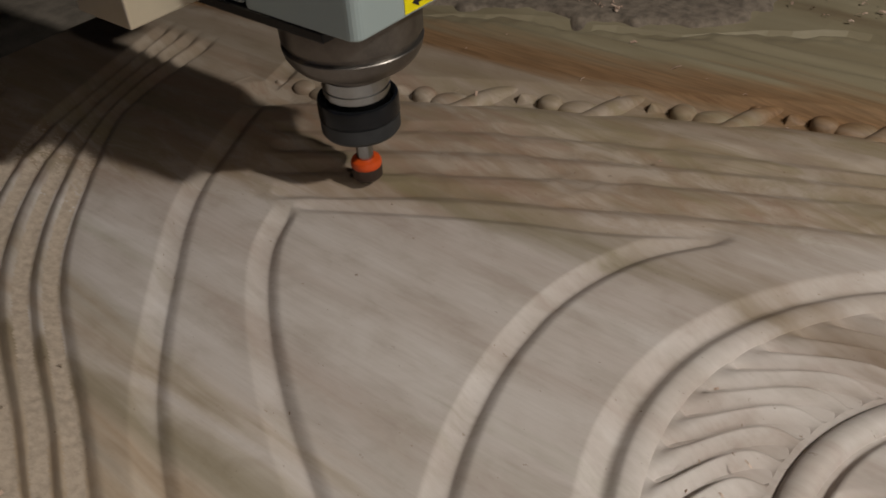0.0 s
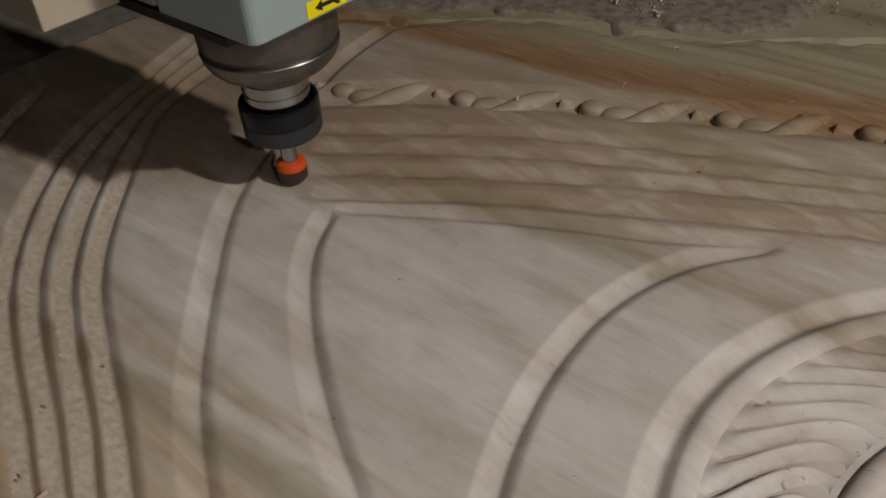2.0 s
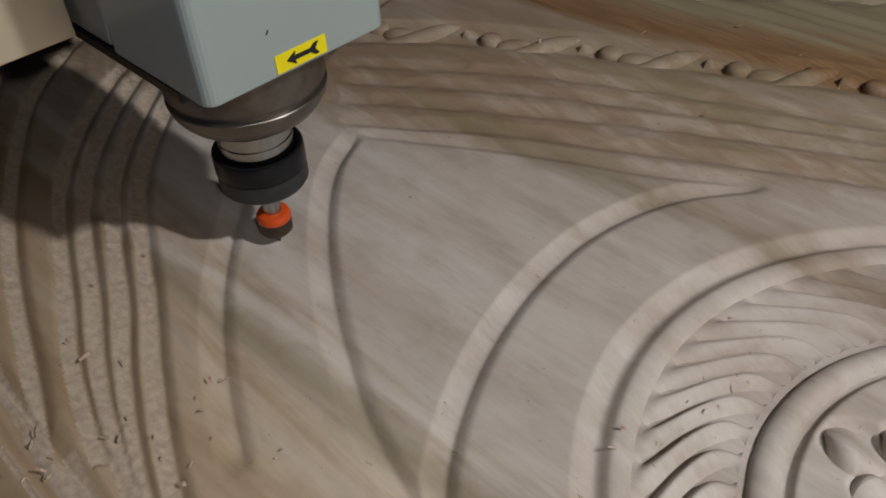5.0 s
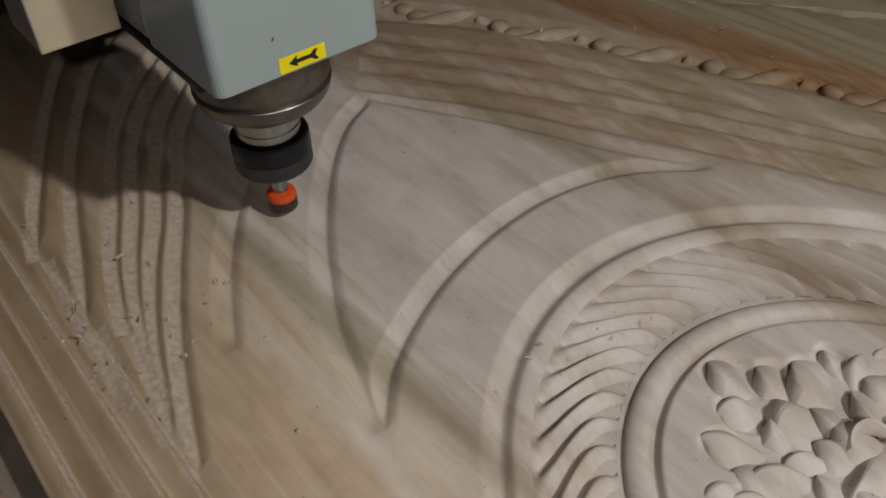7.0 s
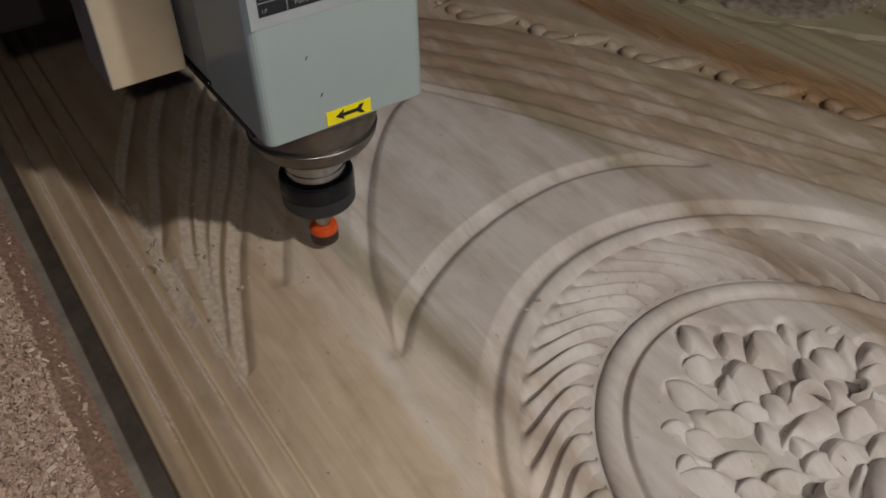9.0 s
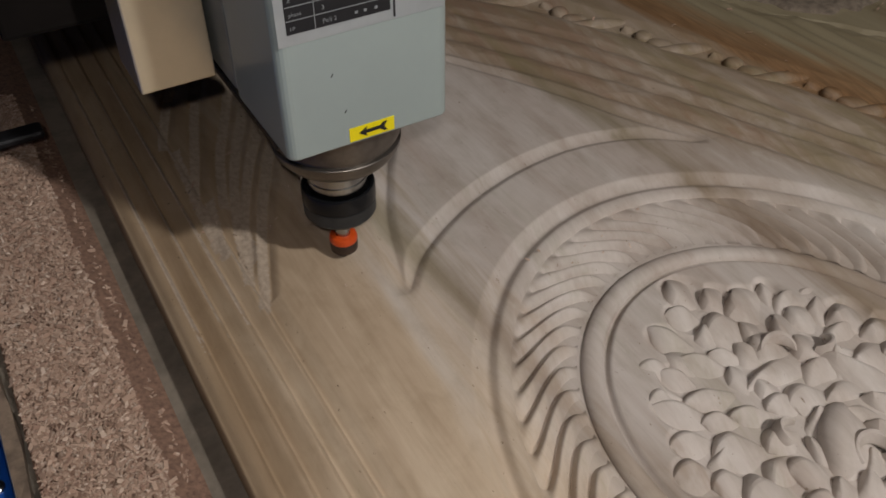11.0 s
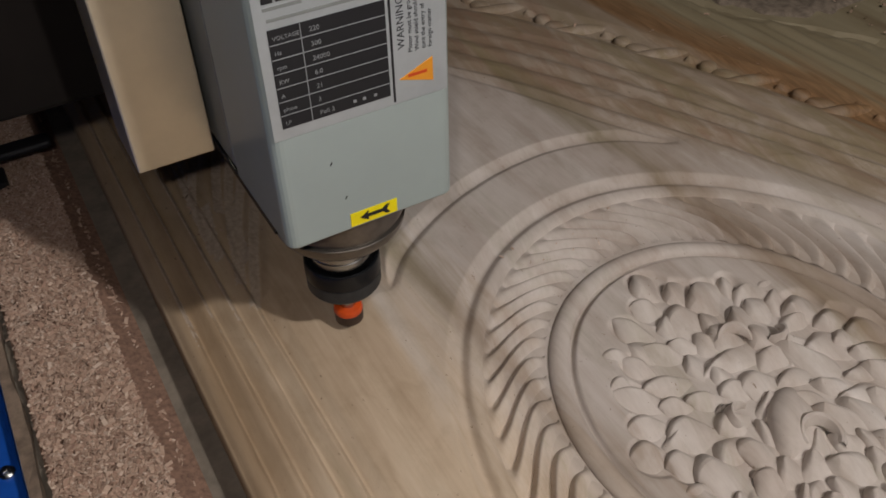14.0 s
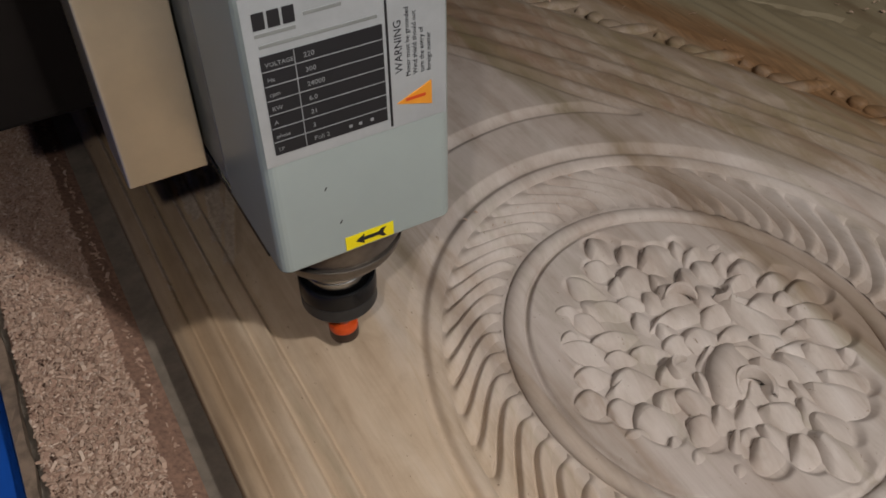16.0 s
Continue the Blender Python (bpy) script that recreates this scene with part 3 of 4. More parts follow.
        Y = (R + w * np.cos(v)) * np.sin(a)
        Z = w * (np.sin(v) * 0.9 + 0.9 * np.clip(1 - np.abs(np.cos(v) + 0.25), 0, 1)) * 1.25 + 0 * t
        return grid_mesh("scroll", np.stack([X, Y, Z], -1))

    keen_left = [petal_mesh(1, q, k) for q, k in ((0.50, 1.0), (-0.40, 0.85), (0.20, 1.0))]
    keen_right = [petal_mesh(-1, q, k) for q, k in ((-0.50, 1.0), (0.40, 0.85), (-0.20, 1.0))]
    front_left = [petal_mesh(1, q, k, True) for q, k in ((0.50, 0.8), (-0.40, 0.6), (0.20, 0.8))]
    front_right = [petal_mesh(-1, q, k, True) for q, k in ((-0.50, 0.8), (0.40, 0.6), (-0.20, 0.8))]
    round_petal = petal_mesh(1, 0.0, 0.0)
    scrolls = [scroll_mesh(t, h) for t, h in ((210, 1), (170, -1), (250, 1))]
    for mesh in keen_left + keen_right + front_left + front_right + [round_petal] + scrolls:
        mesh.materials.append(WOOD)
        mesh.polygons.foreach_set("use_smooth", [True] * len(mesh.polygons))
        mesh.set_sharp_from_angle(angle=0.42)
    rng = random.Random(7)
    lobes = list(LOBES)
    # small lobes fill the gaps between the larger ones
    for tries in range(4000):
        x, y = rng.uniform(-0.105, 0.105), rng.uniform(-0.130, 0.095)
        if ((x - 0.002) / 0.090) ** 2 + ((y + 0.016) / 0.100) ** 2 < 1 and all(math.hypot(x - p[0], y - p[1]) > 0.0078 + (p[3] + p[4]) * 0.00014 for p in lobes):
            lobes.append((x, y, math.degrees(math.atan2(y + 0.013, x + 0.004)) + rng.uniform(-40, 40), rng.uniform(20, 26), rng.uniform(14, 19)))
    for k, (x, y, turn, length, width) in enumerate(lobes):
        # crests stand towards the flower's upper left, slopes fall to its lower right
        left = math.sin(math.radians(-68 - turn)) > 0
        front = math.cos(math.radians(-68 - turn)) > 0.25
        sort = (front_left if left else front_right) if front else (keen_left if left else keen_right)
        mesh = round_petal if width > 40 else sort[rng.randrange(3)]
        ob = new("petal", mesh)
        ob.parent = panel
        ob.matrix_basis = pose(x, y, -0.0108, rng.uniform(-4, 4), rng.uniform(-4, 4), turn) @ Matrix.Diagonal((length * 0.00063, width * 0.00066, 0.0056 + width * 0.00020 + rng.uniform(-0.0006, 0.0006), 1))
    for j, (x, y, r, turn) in enumerate(((-0.0310, -0.0235, 0.0095, 30), (0.0130, 0.0230, 0.0150, 150), (-0.0020, -0.0560, 0.0150, -60), (0.0400, 0.0180, 0.0085, 200))):
        ob = new("scroll", scrolls[j % 3])
        ob.parent = panel
        ob.matrix_basis = pose(x, y, -0.0048, 0, 0, turn) @ Matrix.Diagonal((r, r, 0.012, 1))

    # the braid along the far border: strands, beads and small leaves
    def strand(a, b, r):
        n, m = 22, 8
        t = np.linspace(0, 1, n)
        cx = a[0] + (b[0] - a[0]) * t
        cy = a[1] + (b[1] - a[1]) * t - 0.0035 * np.sin(2 * np.pi * t)
        d = np.stack([np.gradient(cx), np.gradient(cy)], -1)
        d /= np.hypot(*d.T)[:, None]
        v = np.linspace(0, np.pi, m)
        w = r * (0.04 + 0.96 * np.sin(np.pi * np.clip(t, 0, 1)) ** 0.5)
        Q = np.stack([cx[:, None] - d[:, 1:] * np.cos(v) * w[:, None], cy[:, None] + d[:, :1] * np.cos(v) * w[:, None], -0.0066 + np.sin(v)[None] * w[:, None] * 0.85], -1)
        link_mesh("strand", grid_mesh("strand", Q), WOOD, panel)

    def lobe(name, x, y, rx, ry, turn, h, mesh):
        ob = new(name, mesh)
        ob.parent = panel
        ob.matrix_basis = pose(x, y, -0.0072, 0, 0, turn) @ Matrix.Diagonal((rx, ry, h, 1))

    u = np.linspace(0, 2 * np.pi, 28, endpoint=False)[None]
    q = np.linspace(0, 1, 10)[:, None]
    beads = []
    for flat in (0.55, 0.9):
        bead = grid_mesh("bead", np.stack([np.sin(q * np.pi / 2) * np.cos(u), np.sin(q * np.pi / 2) * np.sin(u), np.cos(q * np.pi / 2) ** flat + 0 * u], -1)[::-1], closed=True)
        bead.materials.append(WOOD)
        bead.polygons.foreach_set("use_smooth", [True] * len(bead.polygons))
        beads.append(bead)
    for k in range(-2, 5):
        ox, oy = 0.0392 * k - 0.0010 * k * k, -0.0836 * k
        strand((0.146 + ox, 0.453 + oy), (0.220 + ox, 0.411 + oy), 0.0084)
        lobe("bead", 0.2077 + ox, 0.3865 + oy, 0.0092, 0.0085, -60, 0.0082, beads[0])
        lobe("bead", 0.2131 + ox, 0.3665 + oy, 0.0150, 0.0088, -57, 0.0068, beads[1])
        lobe("braid_leaf", 0.2296 + ox, 0.3498 + oy, 0.0090, 0.0080, -20, 0.0070, front_left[0])
        lobe("braid_leaf", 0.2060 + ox, 0.4035 + oy, 0.0105, 0.0080, -30, 0.0070, front_right[0])
        lobe("braid_leaf", 0.2440 + ox, 0.3440 + oy, 0.0145, 0.0110, -40, 0.0068, front_left[2])
    return panel


carved_panel()


# ---- router table ----
def chips(name, spans, count, seed, parent=None):
    """Loose curled shavings strewn over rectangles (x0, x1, y0, y1, z)."""
    rng = np.random.RandomState(seed)
    verts, faces = [], []
    for x0, x1, y0, y1, z, share in spans:
        for i in range(int(count * share)):
            c = np.array([rng.uniform(x0, x1), rng.uniform(y0, y1), z + abs(rng.normal(0, 0.0012))])
            big = 1.0 if rng.rand() > 0.14 else rng.uniform(1.5, 2.6)
            L, w = rng.uniform(0.0013, 0.0042) * big, rng.uniform(0.0006, 0.0014) * big
            e = Euler((rng.uniform(-0.8, 0.8), rng.uniform(-0.6, 0.6), rng.uniform(0, 6.28))).to_matrix()
            bend, th = rng.uniform(0.05, 0.28) * L, 0.0003
            base = len(verts)
            for s, h in ((-0.5, 0), (0, bend), (0.5, 0)):
                for v in ((s * L, -w / 2, h), (s * L, w / 2, h)):
                    p = e @ Vector(v)
                    verts.append((c[0] + p.x, c[1] + p.y, c[2] + p.z))
                    p = e @ Vector((v[0], v[1], v[2] - th))
                    verts.append((c[0] + p.x, c[1] + p.y, c[2] + p.z))
            for j in (0, 4):
                a = base + j
                faces += [(a, a + 4, a + 6, a + 2), (a + 1, a + 3, a + 7, a + 5), (a, a + 1, a + 5, a + 4), (a + 2, a + 6, a + 7, a + 3)]
    mesh = bpy.data.meshes.new(name)
    mesh.from_pydata(verts, [], faces)
    ob = link_mesh(name, mesh, CHIPS, parent, smooth=False)
    return tagged(ob, "loose pinkish wood shavings heaped beside the board", "wood shavings", kind="stuff")


def heap(name, x0, x1, y0, y1, z, bulge, seed, label):
    xs, ys = np.arange(x0, x1 + 1e-6, 0.004), np.arange(y0, y1 + 1e-6, 0.004)
    gx, gy = np.meshgrid(xs, ys)
    rng = np.random.RandomState(seed)
    H = np.zeros_like(gx)
    for k in range(24):
        s = rng.uniform(20, 300)
        a = rng.uniform(0, 6.28)
        H += np.sin(gx * s * math.cos(a) + gy * s * math.sin(a) + rng.uniform(0, 6.28)) * 0.16 / (s / 60 + 0.6)
    e = np.minimum.reduce([gx - x0, x1 - gx, gy - y0 + 0.05, y1 - gy + 0.05])
    if x0 > 0:
        # the far heap lies against the board's ragged edge
        e = np.minimum(e, np.minimum(gx - waney(gy) - 0.004 + H * 0.02, (gy - 0.27) * 0.5 + H * 0.02))
    Z = z + bulge * smooth01(e / (0.020 if x0 < 0 else 0.035)) + H * 0.0026 * smooth01(e / 0.01)
    ob = link_mesh(name, grid_mesh(name, np.stack([gx, gy, Z], -1)), FAR_DUST if x0 > 0 else DUST)
    return tagged(ob, label, "sawdust", kind="stuff")


def router_table():
    table = empty("router_table", "blue framed router table with a grey board top, covered in sawdust", "machine", at=(0, 0, -0.85))
    dz = 0.85
    part("table_top", box(-0.4225, 0.95, -0.9, 1.25, -0.055 + dz, -0.032 + dz, 0.002), TABLE, table)
    part("side_beam", box(-0.62, -0.4262, -0.9, 1.25, -0.17 + dz, -0.040 + dz, 0.003), BLUE, table, "blue enamelled steel side beam")
    part("edge_trim", box(-0.4260, -0.4235, -0.9, 1.25, -0.054 + dz, -0.0385 + dz, 0.0006), SILVER, table, "thin white edge strip")
    for x in (-0.56, 0.88):
        for y in (-0.8, 1.15):
            part("leg", box(x - 0.05, x + 0.05, y - 0.05, y + 0.05, 0, -0.17 + dz if x < 0 else -0.055 + dz, 0.004), BLUE, table)
    for y in (-0.02, 0.20, 0.42, 0.64):
        bolt = part("bolt", lathe([(0.0052, -0.040 + dz), (0.0052, -0.0385 + dz), (0.0042, -0.0375 + dz)], 20, -0.4345, y), STEEL, table, "zinc-plated washer and bolt")
        part("bolt_head", lathe([(0.003, -0.0377 + dz), (0.003, -0.0352 + dz), (0.0022, -0.0345 + dz)], 6, -0.4345, y), STEEL, bolt)
    # the weathered packing strip along the table's rim
    bm = bmesh.new()
    rng = random.Random(11)
    n = 60
    rows = []
    for i in range(n):
        y = -0.3 + 1.1 * i / (n - 1)
        xr = -0.4145 + rng.uniform(-0.0016, 0.0012)
        rows.append([bm.verts.new(c) for c in ((-0.4222, y, -0.0315), (-0.4225, y, -0.022 + rng.uniform(-0.0008, 0.0008)), (xr, y, -0.0205 + rng.uniform(-0.001, 0.001)), (xr + rng.uniform(-0.001, 0.001), y, -0.0315))])
    for a, b in zip(rows, rows[1:]):
        for j in range(4):
            bm.faces.new((a[j], a[(j + 1) % 4], b[(j + 1) % 4], b[j]))
    bm.faces.new(rows[0])
    bm.faces.new(rows[-1][::-1])
    tagged(part("packing_strip", bm, OFFCUT), "rough weathered wooden strip along the table rim", "wood strip")
    return table


router_table()
heap("sawdust", -0.4115, -0.3255, -0.3, 0.86, -0.031, 0.0075, 3, "packed brown sawdust lying beside the board")
chips("shavings", [(-0.4095, -0.345, -0.05, 0.62, -0.0225, 0.93), (-0.345, -0.334, -0.05, 0.62, -0.029, 0.05)], 30000, 5)
heap("sawdust", 0.16, 0.85, 0.26, 1.15, -0.034, 0.031, 6, "loose sawdust heaped behind the board")
chips("shavings", [(0.44, 0.60, 0.14, 0.36, -0.004, 0.08), (0.36, 0.60, 0.42, 0.60, -0.002, 0.4), (0.30, 0.70, 0.58, 0.85, -0.002, 0.52)], 1800, 8)


chips("shavings", [(-0.08, 0.12, 0.145, 0.185, 0.0004, 0.4), (0.16, 0.33, 0.05, 0.50, 0.0004, 0.6)], 22, 14)
chips("shavings", [(-0.20, -0.17, 0.20, 0.34, 0.0004, 0.5), (-0.27, -0.21, 0.28, 0.42, 0.0002, 1.0)], 16, 19)


def rough_plank():
    """An uncut plank of the same wood lying behind the panel, with a waney edge."""
    bm = bmesh.new()
    rng = random.Random(5)
    rows = []
    n = 70
    for i in range(n):
        y = -0.25 + 1.2 * i / (n - 1)
        gap = float(waney(y)) + 0.014 + 0.004 * math.sin(y * 31) + rng.uniform(-0.002, 0.002)
        rows.append([bm.verts.new(c) for c in ((gap + 0.004, y, -0.031), (gap, y, -0.012), (gap + 0.008, y, -0.006 + rng.uniform(-0.0006, 0.0006)), (0.72, y, -0.005), (0.90, y, -0.005), (0.90, y, -0.031))])
    for a, b in zip(rows, rows[1:]):
        for j in range(6):
            bm.faces.new((a[j], a[(j + 1) % 6], b[(j + 1) % 6], b[j]))
    bm.faces.new(rows[0])
    bm.faces.new(rows[-1][::-1])
    return tagged(part("rough_plank", bm, WOOD), "olive brown uncut plank lying behind the carved panel", "plank")


rough_plank()


def clamp():
    c = empty("hold_down_clamp", "black iron hold-down clamp on the table beside the board", "clamp", at=(-0.374, 0.500, -0.032))
    part("base", box(-0.032, -0.004, -0.014, 0.014, 0.0, 0.018, 0.002), IRON, c)
    part("post", lathe([(0.007, 0.010), (0.007, 0.052)], 20, -0.018, 0), IRON, c)
    part("arm", box(-0.030, 0.040, -0.009, 0.009, 0.034, 0.042, 0.003), IRON, c)
    part("wing_nut", box(-0.0225, -0.0135, -0.016, 0.016, 0.046, 0.055, 0.003), IRON, c)
    return c


clamp()


# ---- spindle ----
def text_part(name, body, size, mat, parent, m, label=""):
    cu = bpy.data.curves.new(name, "FONT")
    cu.body, cu.size, cu.extrude, cu.resolution_u = body, size, 0.00004, 2
    tmp = bpy.data.objects.new(name, cu)
    mesh = bpy.data.meshes.new_from_object(tmp)
    bpy.data.objects.remove(tmp)
    mesh.materials.clear()
    ob = link_mesh(name, mesh, mat, parent, label, smooth=False)
    ob.matrix_basis = m
    return ob


def plate(name, x0, x1, z0, z1, y, mat, parent, label="", thick=0.0004):
    return part(name, box(x0, x1, y - thick, y, z0, z1), mat, parent, label)


def spindle():
    s = empty("router_spindle", "grey-green router spindle head with label, black collet nut and orange bit", "machine spindle", at=(-0.2106, 0.1073, 0))
    bx = 0.002
    TOP = 0.62
    F = -0.054
    # painted body with rounded upright corners
    bm = box(bx - 0.0495, bx + 0.0495, F, 0.028, 0.128, TOP)
    up = [e for e in bm.edges if abs(e.verts[0].co.z - e.verts[1].co.z) > 0.1]
    bmesh.ops.bevel(bm, geom=up, offset=0.006, segments=5, affect="EDGES", profile=0.5)
    rim = [e for e in bm.edges if abs(e.verts[0].co.z - e.verts[1].co.z) < 1e-4]
    bmesh.ops.bevel(bm, geom=rim, offset=0.0012, segments=2, affect="EDGES", profile=0.5)
    part("body", bm, PAINT, s, "grey-green painted motor housing")
    part("mounting_plate", box(bx - 0.0485, bx + 0.0485, 0.0290, 0.105, 0.1290, TOP, 0.002), PLATE_GREY, s, "dull grey mounting plate")
    part("slide_plate", box(bx - 0.16, bx + 0.075, 0.1065, 0.135, 0.155, TOP, 0.003), BEAM, s, "dark slide plate")
    # nose
    part("flange", lathe([(0.0222, 0.0850), (0.0290, 0.0853), (0.0342, 0.0872), (0.0372, 0.0905), (0.0394, 0.0945), (0.0404, 0.0990), (0.0400, 0.0996), (0.0380, 0.0998), (0.0378, 0.1030), (0.0402, 0.1036), (0.0406, 0.1215)], 72, bx, 0), NOSE, s, "dusty turned steel nose flange", smooth=True)
    part("nose_cone", lathe([(0.0208, 0.0785), (0.0212, 0.0795), (0.0222, 0.0840)], 56, bx * 0.7, 0), NOSE, s, "", smooth=True)
    part("collar", lathe([(0.0180, 0.058), (0.0188, 0.060), (0.0188, 0.0655), (0.0198, 0.066), (0.0198, 0.0705), (0.0191, 0.0710), (0.0191, 0.0718), (0.0201, 0.0724), (0.0201, 0.0785)], 48), STEEL, s, "bright turned steel collar", smooth=True)
    nut = part("collet_nut", lathe([(0.0205, 0.0515), (0.0237, 0.0517), (0.0242, 0.0525), (0.0242, 0.0622), (0.0237, 0.0637), (0.0228, 0.0642), (0.0216, 0.0637), (0.0205, 0.0600)], 56), BLACK, s, "black oxide collet nut", smooth=True)
    part("grip_band", lathe([(0.0115, 0.0396), (0.0198, 0.0396), (0.0226, 0.0408), (0.0239, 0.0428), (0.0239, 0.0514)], 56), GREY_BAND, nut, "worn grey lower band", smooth=True)
    bit = part("router_bit", lathe([(0.0052, 0.0200), (0.0052, 0.0400)], 32), STEEL, s, "bright steel shank", smooth=True)
    part("bit_guard", lathe([(0.0094, 0.0142), (0.0097, 0.0150), (0.0096, 0.0172), (0.0088, 0.0188), (0.0070, 0.0196), (0.0053, 0.0200)], 40), ORANGE, bit, "orange enamelled bit body", smooth=True)
    part("cutter", lathe([(0.0008, -0.0030), (0.0026, 0.0040), (0.0078, 0.0052), (0.0094, 0.0070), (0.0096, 0.0125), (0.0092, 0.0141)], 32), CUTTER, bit, "dark brown cutter tip", smooth=True)
    part("gasket", box(bx - 0.0490, bx + 0.0490, -0.030, 0.078, 0.1216, 0.1278, 0.001), BLACK, s, "black rubber gasket under the housing")
    # neighbouring sheet metal cover, carried by the same slide
    bm = box(bx - 0.0985, bx - 0.0520, 0.057, 0.104, 0.127, TOP, 0.0012)
    part("dust_cover", bm, BEIGE, s, "beige sheet metal cover beside the motor")
    # labels on the front face
    f = F - 0.0001
    st = plate("arrow_sticker", bx - 0.0140, bx + 0.0135, 0.1222, 0.1308, f, YELLOW, s, "yellow sticker with a black arrow")
    bm = bmesh.new()
    arrow = ((-0.0085, 0), (-0.0035, 0.0030), (-0.0042, 0.0010), (0.0045, 0.0010), (0.0068, 0.0028), (0.0090, 0.0028), (0.0070, 0), (0.0090, -0.0028), (0.0068, -0.0028), (0.0045, -0.0010), (-0.0042, -0.0010), (-0.0035, -0.0030))
    front = [bm.verts.new((bx + x, f - 0.0009, 0.1266 + z)) for x, z in arrow]
    back = [bm.verts.new((bx + x, f - 0.0004, 0.1266 + z)) for x, z in arrow]
    bm.faces.new(front)
    bm.faces.new(back[::-1])
    for i in range(len(arrow)):
        j = (i + 1) % len(arrow)
        bm.faces.new((front[i], back[i], back[j], front[j]))
    part("arrow", bm, INK, st)
    lab = plate("rating_plate", bx - 0.0475, bx + 0.0460, 0.1905, 0.2730, f, SILVER, s, "silver foil rating plate with a black table")
    black = plate("rating_table", bx - 0.0425, bx + 0.0140, 0.1965, 0.2465, f - 0.0005, INK, lab)
    g = f - 0.0010
    for i in range(1, 7):
        z = 0.1965 + 0.05 * i / 7
        plate("table_rule", bx - 0.0425, bx + 0.0140, z - 0.0002, z + 0.0002, g, PRINT, black, thick=0.0002)
    for x in (-0.0275,):
        plate("table_rule", bx + x - 0.0002, bx + x + 0.0002, 0.1965, 0.2465, g, PRINT, black, thick=0.0002)
    face = lambda x, z: pose(bx + x, g - 0.0001, z, 90, 0, 0)
    rows = (("VOLTAGE", "220"), ("Hz", "300"), ("rpm", "24000"), ("KW", "6.0"), ("A", "21"), ("phase", "3"), ("I.P", "Poli 2"))
    for i, (a, b) in enumerate(rows):
        z = 0.2465 - 0.05 * (i + 0.72) / 7
        text_part("table_text", a, 0.0029, PRINT, black, face(-0.0408, z))
        text_part("table_text", b, 0.0034, PRINT, black, face(-0.0235, z))
    for x in (-0.006, -0.001, 0.005):
        plate("table_mark", bx + x, bx + x + 0.0016, 0.1990, 0.2005, g, PRINT, black, thick=0.0002)
    # maker's mark and address line as plain bars
    for x in (-0.0430, -0.0365, -0.0300):
        plate("maker_mark", bx + x, bx + x + 0.0052, 0.2585, 0.2660, f - 0.0005, INK, lab, thick=0.0003)
    for x0, x1, z in ((-0.043, -0.025, 0.2552), (-0.042, 0.012, 0.2500), (-0.021, -0.004, 0.2600)):
        plate("fine_print", bx + x0, bx + x1, z, z + 0.0016, f - 0.0005, PLATE_GREY, lab, thick=0.0003)
    for x0, x1, z0, z1 in ((-0.010, 0.013, 0.2665, 0.2690), (-0.007, 0.013, 0.2700, 0.2722)):
        plate("maker_mark", bx + x0, bx + x1, z0, z1, f - 0.0005, INK, lab, thick=0.0003)
    plate("divider", bx + 0.0158, bx + 0.0168, 0.1920, 0.2700, f - 0.0005, INK, lab)
    up_text = lambda x, z: Matrix.Translation((bx + x, f - 0.0006, z)) @ pose(0, 0, 0, 90, 0, 0) @ pose(0, 0, 0, 0, 0, 90)
    text_part("warning_text", "WARNING", 0.0055, INK, lab, up_text(0.0232, 0.2195))
    for i, line in enumerate(("Motor must be grounded", "Wind shield should not", "turn the entry of", "foreign matter")):
        text_part("warning_text", line, 0.0034, INK, lab, up_text(0.0272 + 0.0036 * i, 0.2165))
    bm = bmesh.new()
    tri = ((0.0195, 0.2035), (0.0380, 0.1980), (0.0380, 0.2110))
    a = [bm.verts.new((bx + x, f - 0.0009, z)) for x, z in tri]
    b = [bm.verts.new((bx + x, f - 0.0004, z)) for x, z in tri]
    bm.faces.new(a)
    bm.faces.new(b[::-1])
    for i in range(3):
        bm.faces.new((a[i], b[i], b[(i + 1) % 3], a[(i + 1) % 3]))
    sign = part("warning_sign", bm, AMBER, lab, "amber warning triangle")
    plate("sign_mark", bx + 0.0240, bx + 0.0345, 0.2037, 0.2053, f - 0.0010, RED_INK, sign, thick=0.0002)
    for x, z in ((-0.021, 0.1735), (-0.015, 0.1500)):
        mark = plate("scratch", -0.0003, 0.0003, -0.0011, 0.0011, 0, INK, s, thick=0.0002)
        mark.matrix_basis = pose(bx + x, f + 0.00005, z, 0, 35, 0)
    lab.location.z, st.location.z = 0.0055, 0.0075
    return s


SPINDLE = spindle()


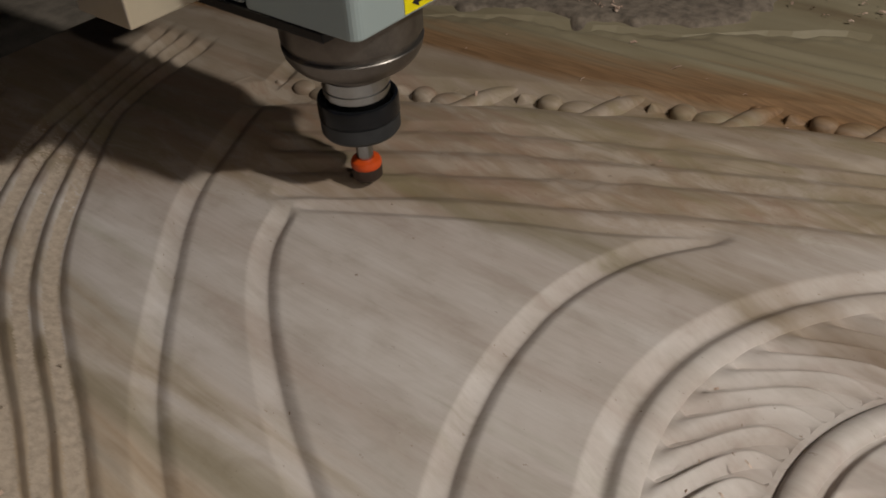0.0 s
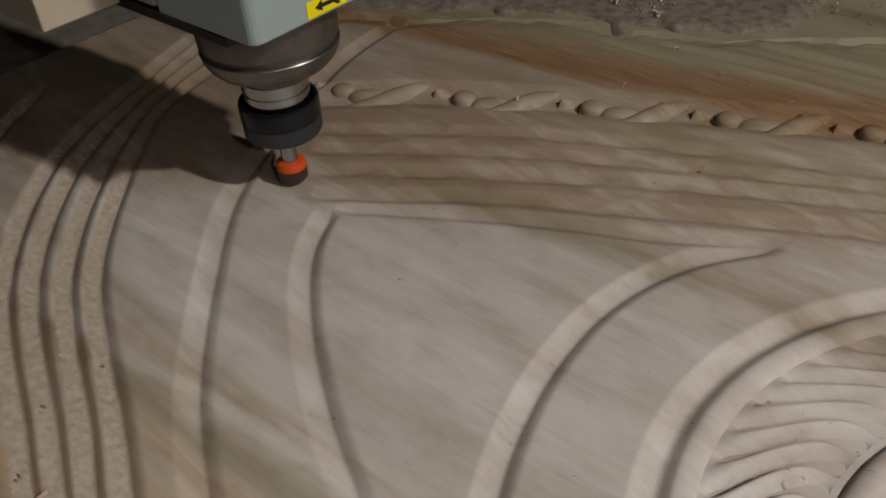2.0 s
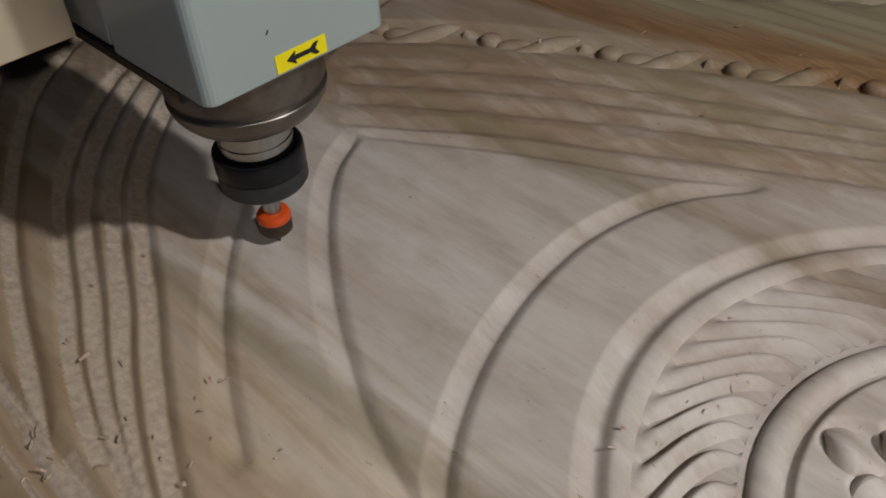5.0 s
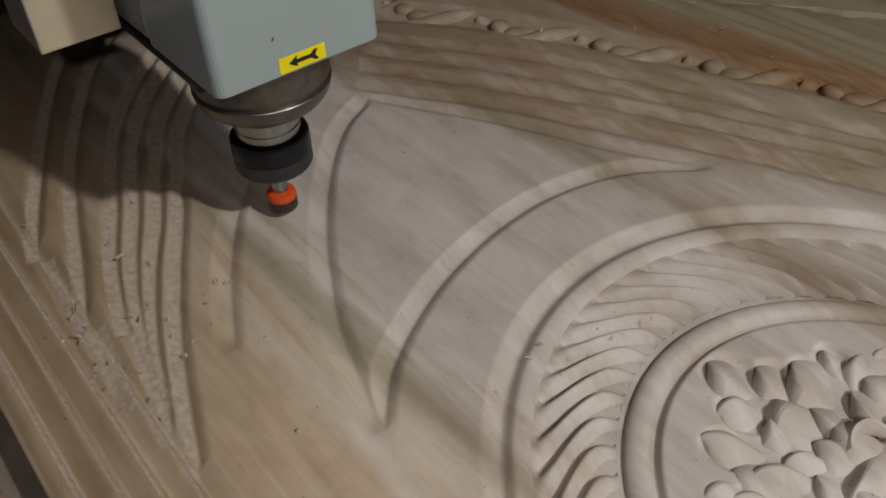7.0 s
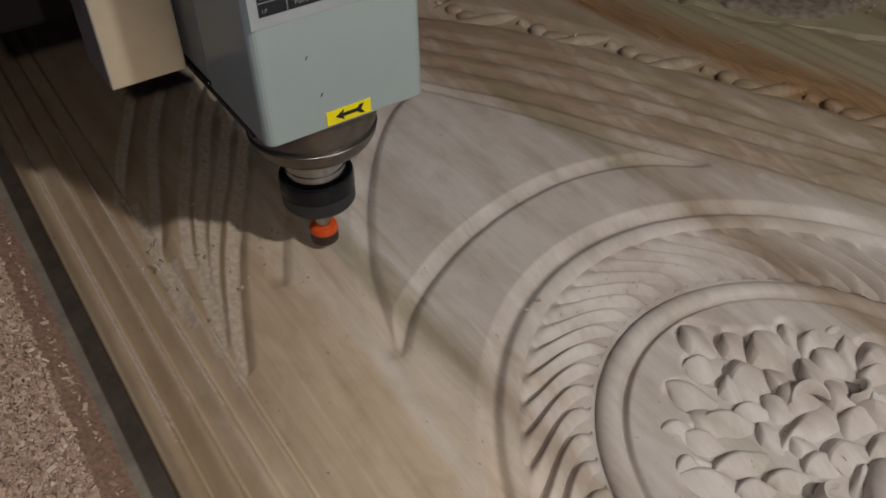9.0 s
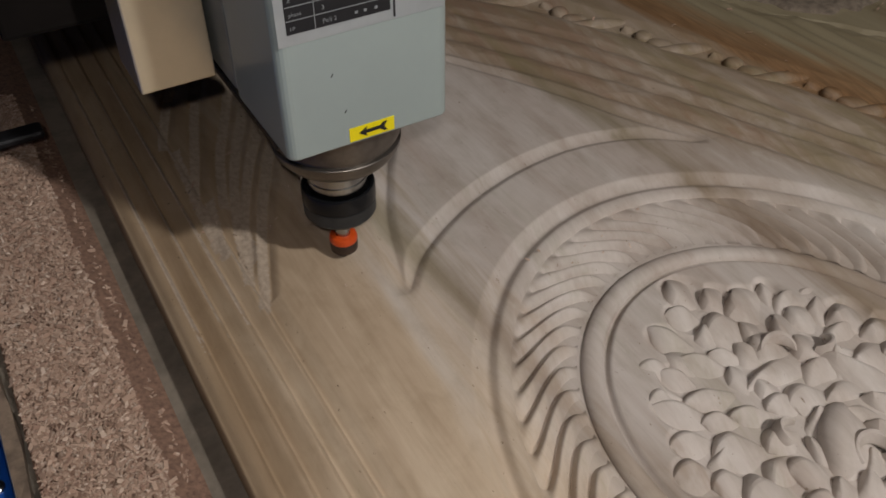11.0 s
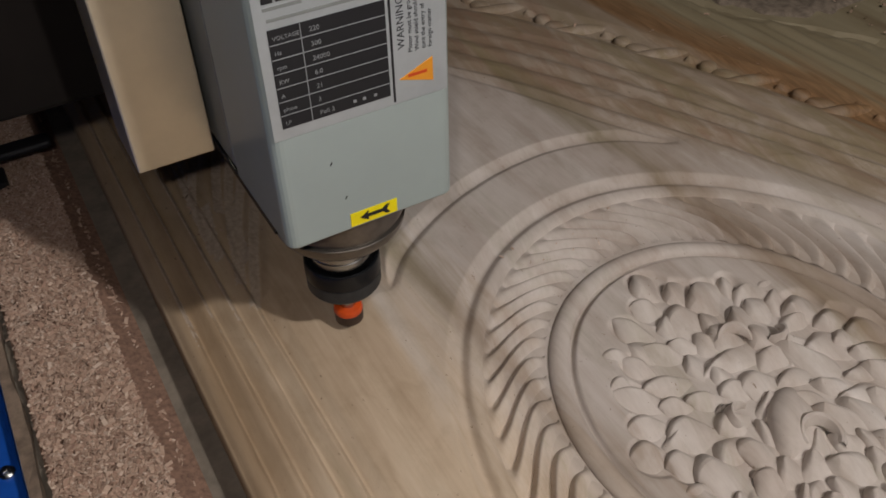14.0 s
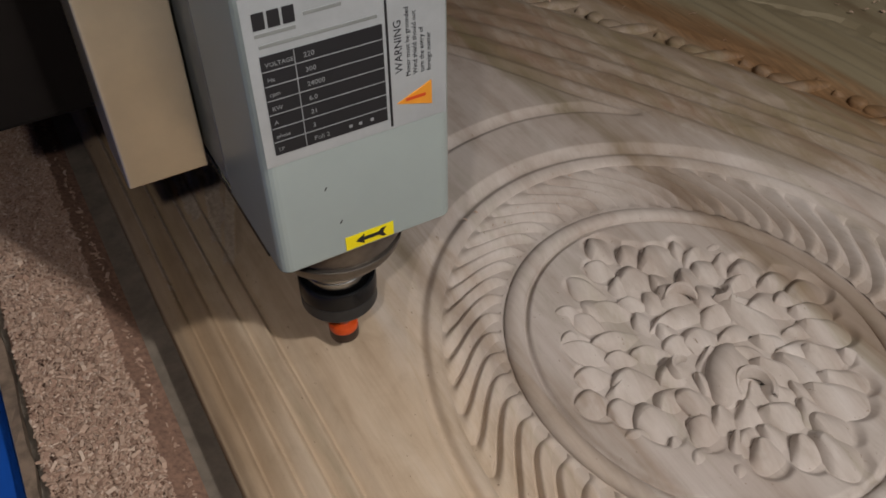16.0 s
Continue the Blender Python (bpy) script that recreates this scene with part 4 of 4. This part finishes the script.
def gantry():
    """The bridge that carries the spindle across the table."""
    g = empty("router_gantry", "dark steel gantry bridge over the router table", "machine gantry", at=(0, 0.1073, -0.040))
    up = 0.040
    part("beam", box(-0.60, 1.05, 0.150, 0.280, 0.36 + up, 0.56 + up, 0.004), BEAM, g)
    part("upright", box(-0.60, -0.545, 0.12, 0.32, 0.0, 0.60 + up, 0.004), BLUE, g, "blue enamelled upright")
    part("upright", box(0.96, 1.02, 0.12, 0.32, 0.012, 0.60 + up, 0.004), BLUE, g, "blue enamelled upright")
    for z in (0.40, 0.52):
        part("rail", box(-0.54, 0.95, 0.1365, 0.1495, z + up - 0.010, z + up + 0.010, 0.002), STEEL, g, "bright linear rail")
    return g


GANTRY = gantry()


def motions():
    # the tool pecks along the sweep, lifting between plunges
    rows = [
        (0, 0.0570, 0.4246, -0.0011),
        (0.5, 0.0441, 0.4576, -0.0028),
        (1, 0.0405, 0.4542, 0.0105),
        (1.5, 0.0382, 0.4513, -0.0006),
        (2, 0.0175, 0.4887, -0.0030),
        (2.5, 0.0191, 0.4926, 0.0084),
        (3, 0.0168, 0.4892, -0.0019),
        (3.5, -0.0131, 0.4680, -0.0013),
        (4, -0.0477, 0.4402, -0.0020),
        (6.5, -0.1107, 0.3693, 0.0109),
        (7, -0.1123, 0.3668, -0.0005),
        (7.5, -0.1398, 0.3252, 0.0009),
        (8, -0.1484, 0.3139, 0.0005),
        (8.5, -0.1478, 0.3148, 0.0051),
        (9, -0.1532, 0.3018, 0.0001),
        (9.5, -0.1746, 0.2595, -0.0005),
        (12, -0.1910, 0.2224, 0.0011),
        (12.5, -0.1979, 0.1973, 0.0007),
        (13, -0.1997, 0.1822, 0.0010),
        (13.5, -0.2028, 0.1756, 0.0108),
        (14, -0.2037, 0.1676, 0.0015),
        (14.5, -0.2077, 0.1385, 0.0019),
        (15, -0.2083, 0.1392, 0.0125),
        (15.5, -0.2095, 0.1348, 0.0022),
        (16, -0.2110, 0.1054, 0.0021),
    ]
    walk(SPINDLE, [(t, pose(x, y, z)) for t, x, y, z in rows])
    walk(GANTRY, [(t, pose(0, y, -0.040)) for t, x, y, z in rows])


motions()
